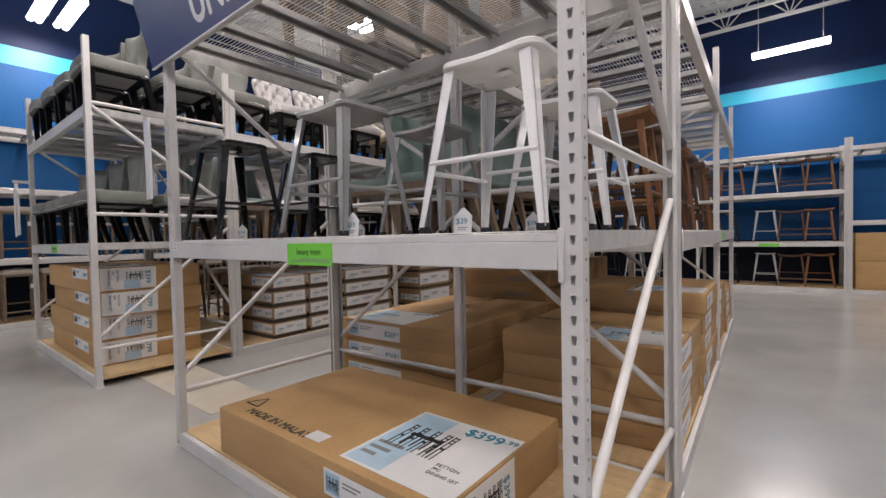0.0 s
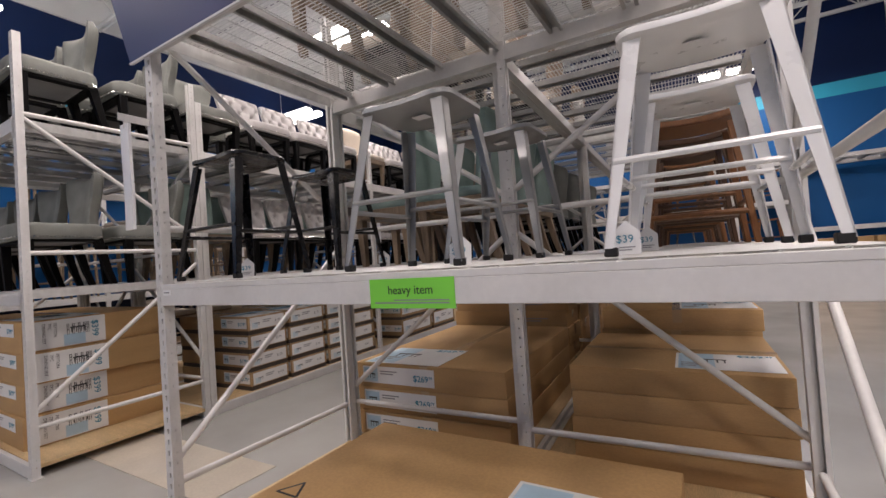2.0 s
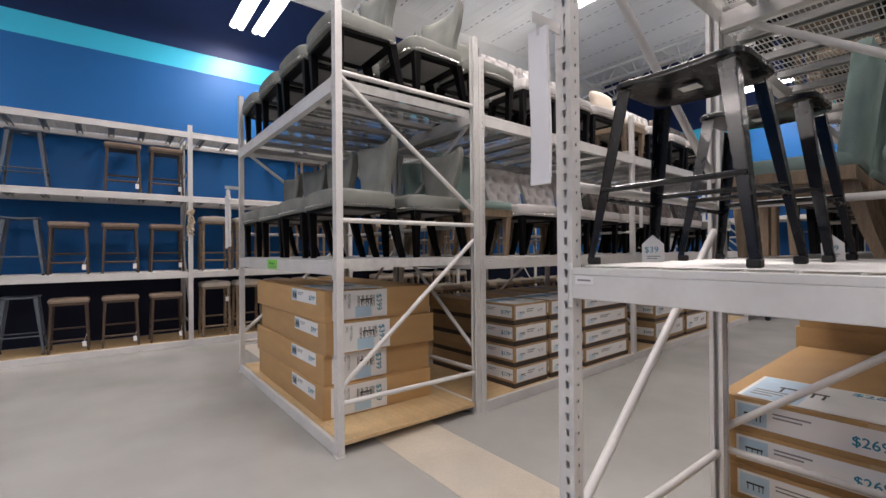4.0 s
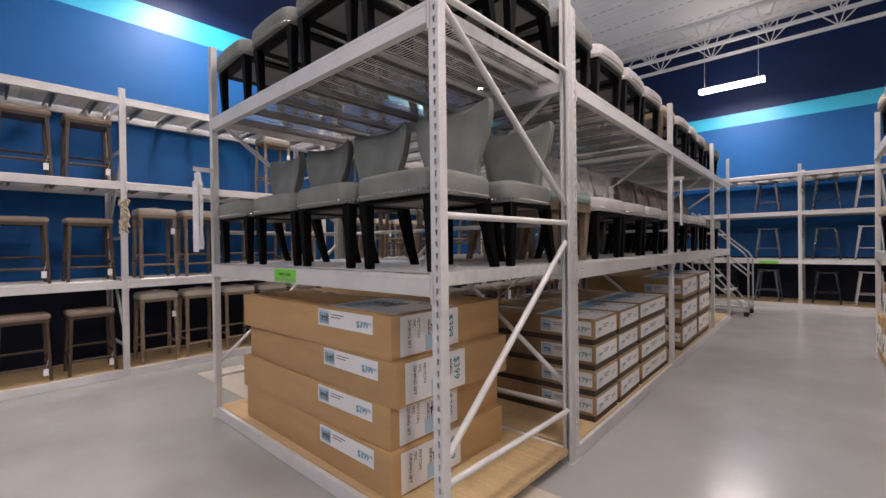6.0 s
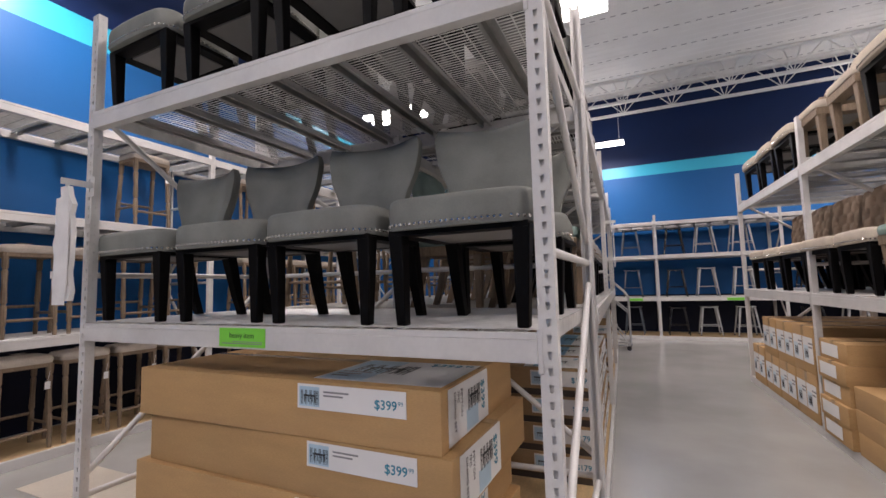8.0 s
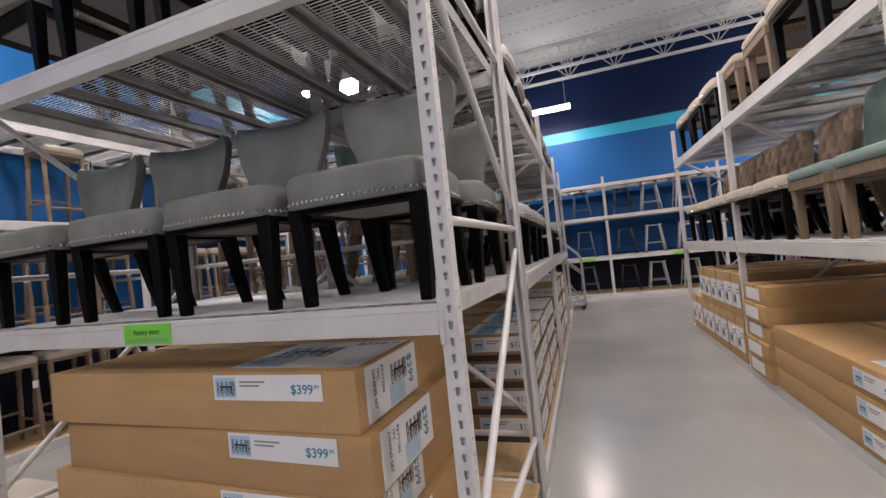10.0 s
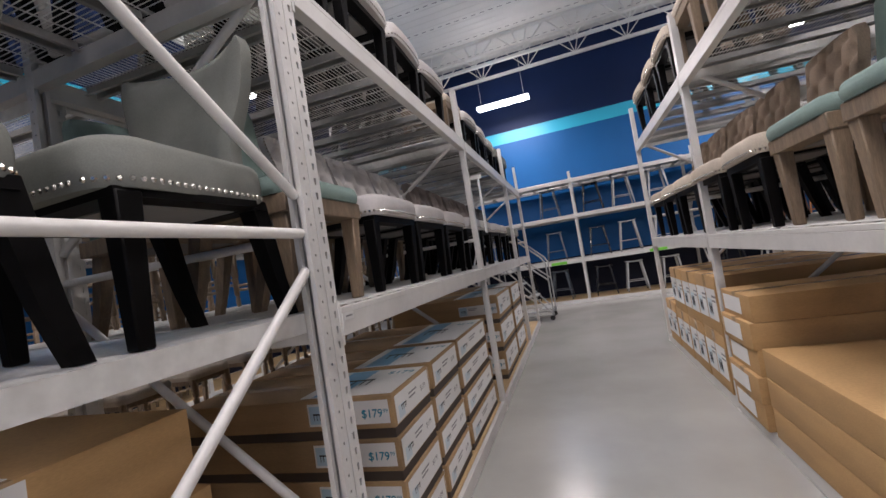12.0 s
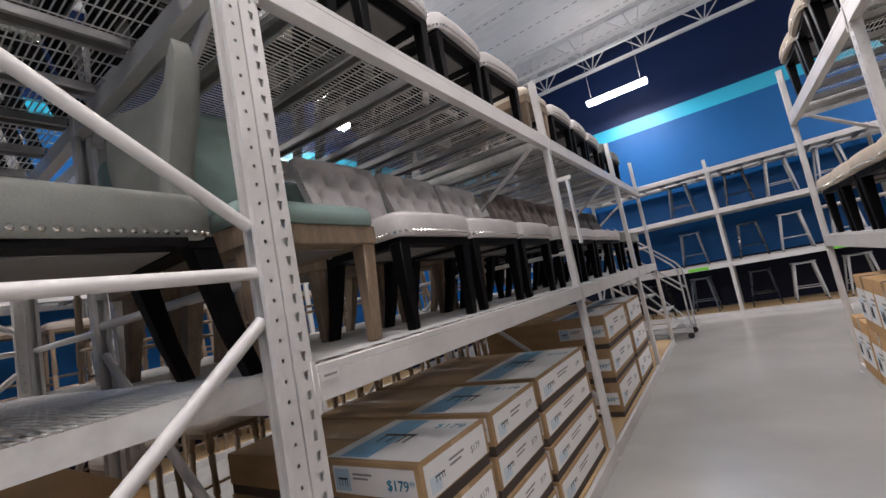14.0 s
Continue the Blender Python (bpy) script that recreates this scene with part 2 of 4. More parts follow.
bm = bmesh.new()
bm_box(bm, WALL_X - 0.2, ROOM_X1 + 0.2, ROOM_Y0 - 0.2, WALL_Y + 0.2, -0.2, 0)
structure("floor", bm, CONCRETE, "polished pale grey concrete floor with faint reflections", "floor")
bm = bmesh.new()
bm_box(bm, -8.62, -3.25, 1.93, 2.40, -0.01, 0.004)
structure("floor_strip", bm, FLOOR_STRIP, "worn tan strip across the concrete floor", "floor")


def painted_wall(name, label, mats, boxes):
    bm = bmesh.new()
    for i, b in enumerate(boxes):
        k = len(bm.faces)
        bm_box(bm, *b)
        bm.faces.ensure_lookup_table()
        for f in bm.faces[k:]:
            f.material_index = i
    structure(name, bm, mats, label, "wall")


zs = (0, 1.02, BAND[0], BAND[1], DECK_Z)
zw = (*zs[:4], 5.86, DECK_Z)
painted_wall("wall_west", "blue painted wall with a cyan band and a dark navy dado", [LOW_NAVY, BLUE, CYAN, NAVY, CEILING],
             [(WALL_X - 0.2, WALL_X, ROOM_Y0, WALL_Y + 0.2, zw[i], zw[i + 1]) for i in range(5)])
bm = bmesh.new()
bm_box(bm, WALL_X, WALL_X + 0.05, ROOM_Y0, WALL_Y, 5.82, 5.90)
structure("trim", bm, CEILING, "white steel edge angle along the wall head", "trim")
painted_wall("wall_north", "blue painted wall with a cyan band and a dark navy dado", [LOW_NAVY, BLUE, CYAN, NAVY],
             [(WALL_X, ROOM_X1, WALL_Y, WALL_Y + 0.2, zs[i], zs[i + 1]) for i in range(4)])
# two unseen walls added to close the room; dark blue limits their bounce
bm = bmesh.new()
bm_box(bm, WALL_X - 0.2, ROOM_X1 + 0.2, ROOM_Y0 - 0.2, ROOM_Y0, 0, DECK_Z)
structure("wall_south", bm, BLUE, "plain blue painted wall", "wall")
bm = bmesh.new()
bm_box(bm, ROOM_X1, ROOM_X1 + 0.2, ROOM_Y0, WALL_Y + 0.2, 0, DECK_Z)
structure("wall_east", bm, BLUE, "plain blue painted wall", "wall")

# corrugated metal roof deck with rows of slots, in one mesh
bm = bmesh.new()
y = ROOM_Y0 - 0.2
profile = []
while y < WALL_Y + 0.2:
    profile += [(y, 0.0), (y + 0.18, 0.0), (y + 0.19, 0.005), (y + 0.21, 0.005), (y + 0.22, 0.0)]
    y += 0.22
rows = [[bm.verts.new((px, py, DECK_Z + pz)) for py, pz in profile] for px in (WALL_X - 0.2, ROOM_X1 + 0.2)]
for i in range(len(profile) - 1):
    if profile[i] != profile[i + 1]:
        bm.faces.new((rows[0][i], rows[0][i + 1], rows[1][i + 1], rows[1][i]))
bm_box(bm, WALL_X - 0.2, ROOM_X1 + 0.2, ROOM_Y0 - 0.2, WALL_Y + 0.2, DECK_Z + 0.08, DECK_Z + 0.2)
k = len(bm.faces)
y = 0.06
while y < WALL_Y:
    x = WALL_X + 0.1
    while x < 4.0:
        bm_box(bm, x, x + 0.10, y, y + 0.024, DECK_Z - 0.003, DECK_Z + 0.002)
        x += 0.19
    y += 0.88
bm.faces.ensure_lookup_table()
for f in bm.faces[k:]:
    f.material_index = 1
structure("ceiling", bm, [CEILING, GREY_INK], "white painted corrugated metal roof deck", "ceiling")


def joist(y):
    """An open-web steel joist along x under the deck."""
    t = thing("roof_joist", "white painted open-web steel roof joist", "roof joist", "roof joists", pose(0, y, 0))
    top, low = DECK_Z - 0.04, DECK_Z - 0.62
    for z in (top, low):
        bm = bmesh.new()
        for s in (-0.045, 0.012):
            bm_box(bm, WALL_X, ROOM_X1, s, s + 0.033, z - 0.03, z + 0.03)
        part("chord", bm, CEILING, t)
    x = WALL_X + 0.7
    while x < ROOM_X1 - 0.7:
        for dx in (-0.56, -0.17, 0.17, 0.56):
            web = shared(("web_bar", dx), lambda b, dx=dx: bm_tube(b, (0, -0.005, low), (dx, -0.005, top), 0.013, n=6), CEILING)
            hang("web_bar", web, t, pose(x, 0, 0))
        x += 1.15


for y in (-4.0, 4.2, 11.72, 12.55):
    joist(y)

# ---- ceiling lamps ----
LAMP_Z = 4.8


def ceiling_lamp(x, y, pair):
    t = thing("ceiling_lamp", "white twin fluorescent ceiling lamp hung on thin cables", "ceiling lamp", "ceiling lamps", pose(x, y, LAMP_Z))
    offs = (-0.16, 0.16) if pair else (0.0,)
    for o in offs:
        bm = bmesh.new()
        bm_box(bm, -0.61, 0.61, o - 0.06, o + 0.06, 0.035, 0.065)
        part("housing", bm, CEILING, t)
        bm = bmesh.new()
        for s in (-0.052, 0.052):
            bm_tube(bm, (-0.60, o + s, 0.0), (0.60, o + s, 0.0), 0.044, n=10)
        part("tube", bm, LIGHT_TUBE, t)
    for cx in (-0.5, 0.5):
        bm = bmesh.new()
        bm_tube(bm, (cx, 0, 0.07), (cx, 0, DECK_Z - LAMP_Z), 0.004, n=5)
        part("cable", bm, CEILING, t)
    light = bpy.data.lights.new("lamp_light", "AREA")
    light.shape, light.size, light.size_y = "RECTANGLE", 1.2, 0.45 if pair else 0.15
    light.energy = LAMP_WATTS * (1.0 if pair else 1.1)
    light.color = (1.0, 0.895, 0.85)
    lo = new("lamp_light", light)
    lo.parent = t
    lo.location = (0, 0, -0.05)
    up = bpy.data.lights.new("lamp_uplight", "AREA")
    up.shape, up.size, up.size_y = "RECTANGLE", 1.2, 0.3
    up.energy, up.color = light.energy * 0.075, light.color
    uo = new("lamp_uplight", up)
    uo.parent = t
    uo.matrix_basis = pose(0, 0, 0.10, 180, 0, 0)


# the first five hang in view; the rest are unseen, added for brightness
LAMPS = [(-8.72, 2.22, 1), (-5.22, 11.66, 0), (0.0, 11.66, 0), (0.0, 8.58, 0), (-5.2, 5.6, 1), (-3.85, 1.9, 1), (0.2, -0.6, 1), (-4.4, -3.4, 1), (2.3, -1.7, 1), (0.2, 2.5, 1), (-8.72, -2.6, 1), (4.6, 4.4, 1), (-8.72, 7.6, 1)]
for x, y, p in LAMPS:
    ceiling_lamp(x, y, p)

# ---- racks ----
POST_W, POST_D, PITCH = 0.057, 0.045, 0.05


def post_mesh(height):
    def build(bm):
        w, d = POST_W / 2, POST_D
        n = int(height / PITCH)
        # the front face, with keystone slots right through it
        for i in range(n):
            z0 = i * PITCH
            za, zb, z1 = z0 + 0.012, z0 + 0.036, z0 + PITCH
            a, b, c = 0.0078, 0.0046, 0.004
            outer = [bm.verts.new(p) for p in ((-w, 0, z0), (w, 0, z0), (w, 0, z1), (-w, 0, z1))]
            hole = [bm.verts.new(p) for p in ((c - b, 0, za), (c + b, 0, za), (c + a, 0, zb), (c - a, 0, zb))]
            deep = [bm.verts.new(v.co + Vector((0, 0.004, 0))) for v in hole]
            for k in range(4):
                bm.faces.new((outer[k], outer[(k + 1) % 4], hole[(k + 1) % 4], hole[k]))
                bm.faces.new((hole[k], hole[(k + 1) % 4], deep[(k + 1) % 4], deep[k]))
        # sides with small square holes, back lips
        for s in (-1, 1):
            for i in range(n):
                z0 = i * PITCH
                z1, zc, yc, r = z0 + PITCH, z0 + PITCH / 2, d * 0.5, 0.0042
                outer = [bm.verts.new((s * w, y, z)) for y, z in ((0, z0), (d, z0), (d, z1), (0, z1))]
                hole = [bm.verts.new((s * w, yc + a * r, zc + b * r)) for a, b in ((-1, -1), (1, -1), (1, 1), (-1, 1))]
                for k in range(4):
                    bm.faces.new((outer[k], outer[(k + 1) % 4], hole[(k + 1) % 4], hole[k]))
        # open back: a folded lip on each side, with a dark hollow between
        top = n * PITCH
        for s in (-1, 1):
            bm_box(bm, min(s * w, s * (w - 0.014)), max(s * w, s * (w - 0.014)), d - 0.003, d, 0, top)
            bm_box(bm, min(s * (w - 0.014), s * (w - 0.017)), max(s * (w - 0.014), s * (w - 0.017)), d - 0.016, d, 0, top)
            bm_box(bm, min(s * (w - 0.0005), s * (w - 0.003)), max(s * (w - 0.0005), s * (w - 0.003)), 0.003, d * 0.5 - 0.006, 0, top)
        # a strip added behind the slots, so that no light shows through
        bm_box(bm, -0.010, 0.018, 0.013, 0.0145, 0, top)
        bm_box(bm, -w - 0.006, w + 0.006, -0.006, d + 0.012, 0, 0.006)
    return shared(("post", height), build, PAINT, smooth=0)


def beam_mesh(length, high):
    def build(bm):
        bm_box(bm, 0.004, length - 0.004, -0.008, 0.040, 0, high - 0.022)
        bm_box(bm, 0.004, length - 0.004, -0.008, 0.018, high - 0.022, high)
        for x0, x1 in ((-0.012, 0.004), (length - 0.004, length + 0.012)):
            bm_box(bm, x0, x1, -0.0065, -0.0025, -0.03, high + 0.012)
        bevelled(bm, 0.003, 1)
    return shared(("beam", round(length, 3), high), build, PAINT)


def deck_mesh(length, depth, wire=0.0028, step=0.021):
    def build(bm):
        y = 0.03
        while y < depth - 0.02:
            bm_tube(bm, (0.01, y, 0.004), (length - 0.01, y, 0.004), wire, n=4, caps=False)
            y += step
        x = 0.05
        while x < length - 0.02:
            bm_tube(bm, (x, 0.0, 0.0), (x, depth, 0.0), 0.0032, n=4, caps=False)
            bm_tube(bm, (x, -0.012, 0.003), (x, -0.012, -0.045), 0.0028, n=4, caps=False)
            x += 0.10
    return shared(("wire_deck", round(length, 3), round(depth, 3), wire), build, ZINC, smooth=0)


def channel_mesh(depth):
    def build(bm):
        bm_box(bm, -0.022, 0.022, 0.0, depth, -0.006, -0.004)
        for s in (-1, 1):
            bm_box(bm, min(s * 0.022, s * 0.019), max(s * 0.022, s * 0.019), 0.02, depth - 0.02, -0.042, -0.004)
            bm_box(bm, min(s * 0.022, s * 0.036), max(s * 0.022, s * 0.036), 0.02, depth - 0.02, -0.044, -0.041)
    return shared(("deck_channel", round(depth, 3)), build, CHANNEL, smooth=0)


def edge_mesh(depth):
    """The folded steel side edge of a deck."""
    def build(bm):
        bm_box(bm, -0.0015, 0.0015, 0.03, depth - 0.03, -0.055, 0.006)
    return shared(("deck_edge", round(depth, 3)), build, ZINC, smooth=0)


def brace_mesh(a, b):
    """A round brace in the plane of a frame, from (y, z) a to b."""
    def build(bm):
        bm_tube(bm, (0, a[0], a[1]), (0, b[0], b[1]), 0.0165, n=10)
    return shared(("brace", a, b), build, PAINT)


def rack(label, m, posts, depth, height, levels, beam_high=0.095, base=True, wires=(0.0028, 0.021)):
    """A boltless rack: frames at the given places along x, front at y = 0; levels are the undersides of the beams."""
    t = thing("pallet_rack", label, "storage rack", "storage racks", m)
    pm = post_mesh(height)
    for u in posts:
        hang("post", pm, t, pose(u, 0, 0))
        hang("post", pm, t, pose(u, depth, 0, 0, 0, 180))
        in0, in1 = 0.045, depth - 0.045
        zs = (0.33, 1.50, 2.45)
        for z in zs:
            if z < height - 0.1:
                hang("brace", brace_mesh((in0, z), (in1, z)), t, pose(u, 0, 0))
        up = [((in0, 0.44), (in1, 1.38)), ((in1, 1.62), (in0, 2.42))]
        for a, b in up:
            if b[1] < height:
                hang("brace", brace_mesh(a, b), t, pose(u, 0, 0))
    for u0, u1 in zip(posts, posts[1:]):
        a, length = u0 + POST_W / 2, u1 - u0 - POST_W
        for z in levels:
            bmsh = beam_mesh(length, beam_high)
            hang("beam", bmsh, t, pose(a, 0, z))
            hang("beam", bmsh, t, pose(a + length, depth, z, 0, 0, 180))
            inner = depth - 0.04
            tagged(hang("wire_deck", deck_mesh(length, inner, *wires), t, pose(a, 0.02, z + beam_high)), kind="stuff")
            for e in (0.0, length):
                hang("deck_edge", edge_mesh(inner), t, pose(a + e, 0.02, z + beam_high))
            k = max(3, round(length / 0.36))
            for i in range(k):
                hang("deck_channel", channel_mesh(depth - 0.06), t, pose(a + length * (i + 0.5) / k, 0.03, z + beam_high))
        if base:
            w = length
            def rail(bm, w=w):
                bm_box(bm, 0, w, 0.0, 0.03, 0, 0.085)
                bevelled(bm, 0.003, 1)
            for y in (0, depth - 0.03):
                hang("base_rail", shared(("base_rail", round(w, 3)), rail, PAINT), t, pose(a, y, 0))
            def board(bm, w=w):
                bm_box(bm, -0.03, w + 0.03, 0.034, depth - 0.034, 0.06, 0.085)
            hang("base_board", shared(("base_board", round(w, 3), depth), board, PLYWOOD), t, pose(a, 0, 0))
    return t


# island B: an end bay across the aisle, and two rows behind it
B_X0, B_X1, A_X0, A_X1, FRONT = -7.175, -4.672, -2.925, -0.437, 1.6
LEV1, LEV2, LEV2_ROW, HIGH = 1.148, 2.32, 2.30, 3.0
DEEP = 1.19
rack("pale grey perforated steel rack with wire decks and plywood base", pose(B_X0, FRONT, 0), [0, B_X1 - B_X0], DEEP + 0.022, HIGH, [LEV1, LEV2])
rack("pale grey perforated steel rack with wire decks and plywood base", pose(A_X0, FRONT, 0), [0, A_X1 - A_X0], DEEP, HIGH, [LEV1, LEV2])
ROW_Y = FRONT + DEEP + 0.032
# the rows behind the end bays run a little west of square
SKEW = 2.2
LEAN = math.tan(radians(SKEW))
B_POSTS, A_POSTS = [0.0, 2.5, 5.0, 6.6], [0.0, 2.3, 4.6]
ROW_DEEP = 1.262
RACK_LABEL = "pale grey perforated steel rack with wire decks and plywood base"


def in_row(x, u, z, turn=0.0):
    """A place in the skewed rows: x as at the row's head, u metres along it."""
    return pose(x - LEAN * u, ROW_Y + u, z, 0, 0, turn + SKEW)


for x_east, x_west, y, posts in ((B_X1, B_X0, 0.024, B_POSTS), (A_X1, A_X0, 0.0, A_POSTS)):
    rack(RACK_LABEL, in_row(x_east + POST_W / 2, y, 0, 90), posts, ROW_DEEP, 2.9, [LEV1, LEV2_ROW])
    rack(RACK_LABEL, in_row(x_west - POST_W / 2, y + posts[-1], 0, -90), [posts[-1] - p for p in posts][::-1], ROW_DEEP, 2.9, [LEV1, LEV2_ROW])
# racks along the walls
W_POSTS = [-2.44 * 2 + i * 2.44 for i in range(6)]
rack("pale grey three-shelf steel rack along the blue wall", pose(-9.08, 1.39, 0, 0, 0, 90), W_POSTS, 0.82, 3.1, [0.955, 2.015, 2.92], beam_high=0.08, wires=(0.0062, 0.025))
FAR_Y = 11.75
rack("pale grey three-shelf steel rack along the blue wall", pose(-4.06, FAR_Y, 0), [-2.45, 0, 2.45, 4.9], 1.05, 2.95, [0.90, 1.90, 2.70], beam_high=0.08, wires=(0.0068, 0.0175))


# ---- writing and labels ----
TEXTS = {}


def text_mesh(string, size, mat, align="LEFT", bold=0.0):
    key = (string, size, mat.name, align, bold)
    if key not in TEXTS:
        cu = bpy.data.curves.new("lettering", "FONT")
        cu.body, cu.size, cu.align_x, cu.extrude, cu.resolution_u = string, size, align, 0.0004, 3
        tmp = bpy.data.objects.new("lettering", cu)
        scene.collection.objects.link(tmp)
        bpy.context.view_layer.update()
        me = bpy.data.meshes.new_from_object(tmp.evaluated_get(bpy.context.evaluated_depsgraph_get()))
        bpy.data.objects.remove(tmp)
        if bold:
            bm = bmesh.new()
            for k, (ox, oy) in enumerate(((0, 0), (1, 0), (-1, 0), (0, 1), (0, -1))):
                n0 = len(bm.verts)
                bm.from_mesh(me)
                bm.verts.ensure_lookup_table()
                for v in bm.verts[n0:]:
                    v.co += Vector((ox * size * bold, oy * size * bold, 0.00006 * k))
            bm.to_mesh(me)
            bm.free()
        me.materials.clear()
        me.materials.append(mat)
        TEXTS[key] = me
    return TEXTS[key]


def plate(key, w, h, mat, thick=0.0015):
    def build(bm):
        bm_box(bm, 0, w, 0, h, 0, thick)
    return shared((key, round(w, 3), round(h, 3), mat.name), build, mat, smooth=0)


def picture_mesh(w, h, chairs=True):
    """A small dark drawing of a table, with or without chairs."""
    def build(bm):
        t = 0.0006
        bm_box(bm, w * 0.18, w * 0.82, h * 0.50, h * 0.60, 0, t)
        for u in (0.22, 0.42, 0.62, 0.76):
            bm_box(bm, w * u, w * (u + 0.035), h * 0.18, h * 0.50, 0, t)
        if chairs:
            for u in (0.04, 0.26, 0.50, 0.72, 0.86):
                bm_box(bm, w * u, w * (u + 0.10), h * 0.38, h * 0.44, 0, t)
                bm_box(bm, w * u, w * (u + 0.025), h * 0.05, h * 0.85, 0, t)
                bm_box(bm, w * (u + 0.08), w * (u + 0.10), h * 0.05, h * 0.85, 0, t)
                for v in (0.6, 0.7, 0.8):
                    bm_box(bm, w * u, w * (u + 0.10), h * v, h * (v + 0.03), 0, t)
    return shared(("picture", round(w, 3), round(h, 3), chairs), build, INK, smooth=0)


def bars_mesh(w, h, rows):
    def build(bm):
        for i in range(rows):
            y = h * (1 - (i + 0.7) / rows)
            bm_box(bm, 0, w * (1.0 - 0.22 * (i % 3)), y, y + h / rows * 0.45, 0, 0.0005)
    return shared(("print_block", round(w, 3), round(h, 3), rows), build, GREY_INK, smooth=0)


def strip_label(parent, m, w, h, price, chairs=True, blue=True):
    """A white shelf-side label: picture, lines of print, and the price."""
    lab = hang("label", plate("label", w, h, PAPER), parent, m, "white paper price label")
    z = 0.0018
    if blue:
        hang("picture_field", plate("picture_field", w * 0.20, h * 0.8, PALE_BLUE, 0.0006), lab, pose(w * 0.02, h * 0.1, z - 0.0002))
    hang("picture", picture_mesh(w * 0.19, h * 0.72, chairs), lab, pose(w * 0.03, h * 0.14, z + 0.0006))
    hang("print_block", bars_mesh(w * 0.24, h * 0.3, 2), lab, pose(w * 0.26, h * 0.5, z))
    hang("price_text", text_mesh(price, h * 0.50, PRICE_BLUE, "RIGHT", bold=0.012), lab, pose(w * 0.925, h * 0.28, z))
    hang("price_text", text_mesh("99", h * 0.24, PRICE_BLUE), lab, pose(w * 0.93, h * 0.45, z))
    return lab


def big_label(parent, m, w, h, price, along=False, chairs=True):
    """A large white and pale blue picture label; along: the price reads up its right edge."""
    lab = hang("label", plate("label", w, h, PAPER), parent, m, "large white and blue picture label")
    z = 0.0018
    if along:
        hang("picture_field", plate("picture_field", w * 0.30, h * 0.40, PALE_BLUE, 0.0006), lab, pose(w * 0.40, h * 0.03, z - 0.0002))
    else:
        hang("picture_field", plate("picture_field", w * 0.36, h * 0.94, PALE_BLUE, 0.0006), lab, pose(w * 0.03, h * 0.03, z - 0.0002))
    hang("picture", picture_mesh(w * (0.34 if along else 0.5), h * 0.5, chairs), lab, pose(w * (0.43 if along else 0.10), h * (0.38 if along else 0.32), z + 0.0006))
    if along:
        for k, words in enumerate(("PEYTON", "7PC", "DINING SET")):
            hang("print_block", text_mesh(words, w * 0.062, INK), lab, pose(w * (0.27 - 0.075 * k), h * 0.90, z, 0, 0, -90))
        hang("price_text", text_mesh(price, w * 0.14, PRICE_BLUE, "CENTER", bold=0.012), lab, pose(w * 0.80, h * 0.52, z, 0, 0, -90))
    else:
        hang("print_block", bars_mesh(w * 0.26, h * 0.28, 3), lab, pose(w * 0.06, h * 0.12, z + 0.0006))
        hang("price_text", text_mesh(price, h * 0.17, PRICE_BLUE, "RIGHT", bold=0.02), lab, pose(w * 0.88, h * 0.83, z))
        hang("price_text", text_mesh(".99", h * 0.09, PRICE_BLUE, bold=0.02), lab, pose(w * 0.885, h * 0.88, z))
    return lab


FRONT_FACE, EAST_FACE, WEST_FACE = (90, 0, 0), (90, 0, 90), (90, 0, -90)


def carton(w, d, h, m, label, tray=False, tape=True):
    """A closed cardboard carton; its origin is the middle of its base."""
    t = thing("carton", label, "cardboard box", "cartons", m)
    band = 0.042 if tray else 0.0
    def build(bm):
        bm_box(bm, -w / 2, w / 2, -d / 2, d / 2, band, h)
        bevelled(bm, 0.006, 2)
        for v in bm.verts:
            if abs(v.co.y) > d / 2 - 0.001 and band + 0.03 < v.co.z < h - 0.03:
                v.co.y *= 1.004
    hang("body", shared(("carton_body", w, d, h, tray), build, CARD_DEEP if tray else CARD), t)
    if tray:
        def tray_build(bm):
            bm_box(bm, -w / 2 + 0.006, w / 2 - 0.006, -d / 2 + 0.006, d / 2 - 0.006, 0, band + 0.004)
        hang("bottom_band", shared(("carton_tray", w, d), tray_build, BAND_DARK, smooth=0), t)
    if tape:
        def tape_build(bm):
            long_x = w > d
            a, b = (w / 2, 0.03) if long_x else (0.03, d / 2)
            bm_box(bm, -a, a, -b, b, h + 0.0004, h + 0.0014)
            if long_x:
                for s in (-1, 1):
                    bm_box(bm, min(s * a, s * (a + 0.0014)), max(s * a, s * (a + 0.0014)), -b, b, h - 0.09, h + 0.0014)
            else:
                for s in (-1, 1):
                    bm_box(bm, -a, a, min(s * b, s * (b + 0.0024)), max(s * b, s * (b + 0.0024)), h - 0.09, h + 0.0014)
        hang("tape", shared(("carton_tape", w, d, h), tape_build, TAPE, smooth=0), t)
    return t


BASE = 0.0855
rnd = random.Random(7)

# stack in the end bay of island B
z = BASE
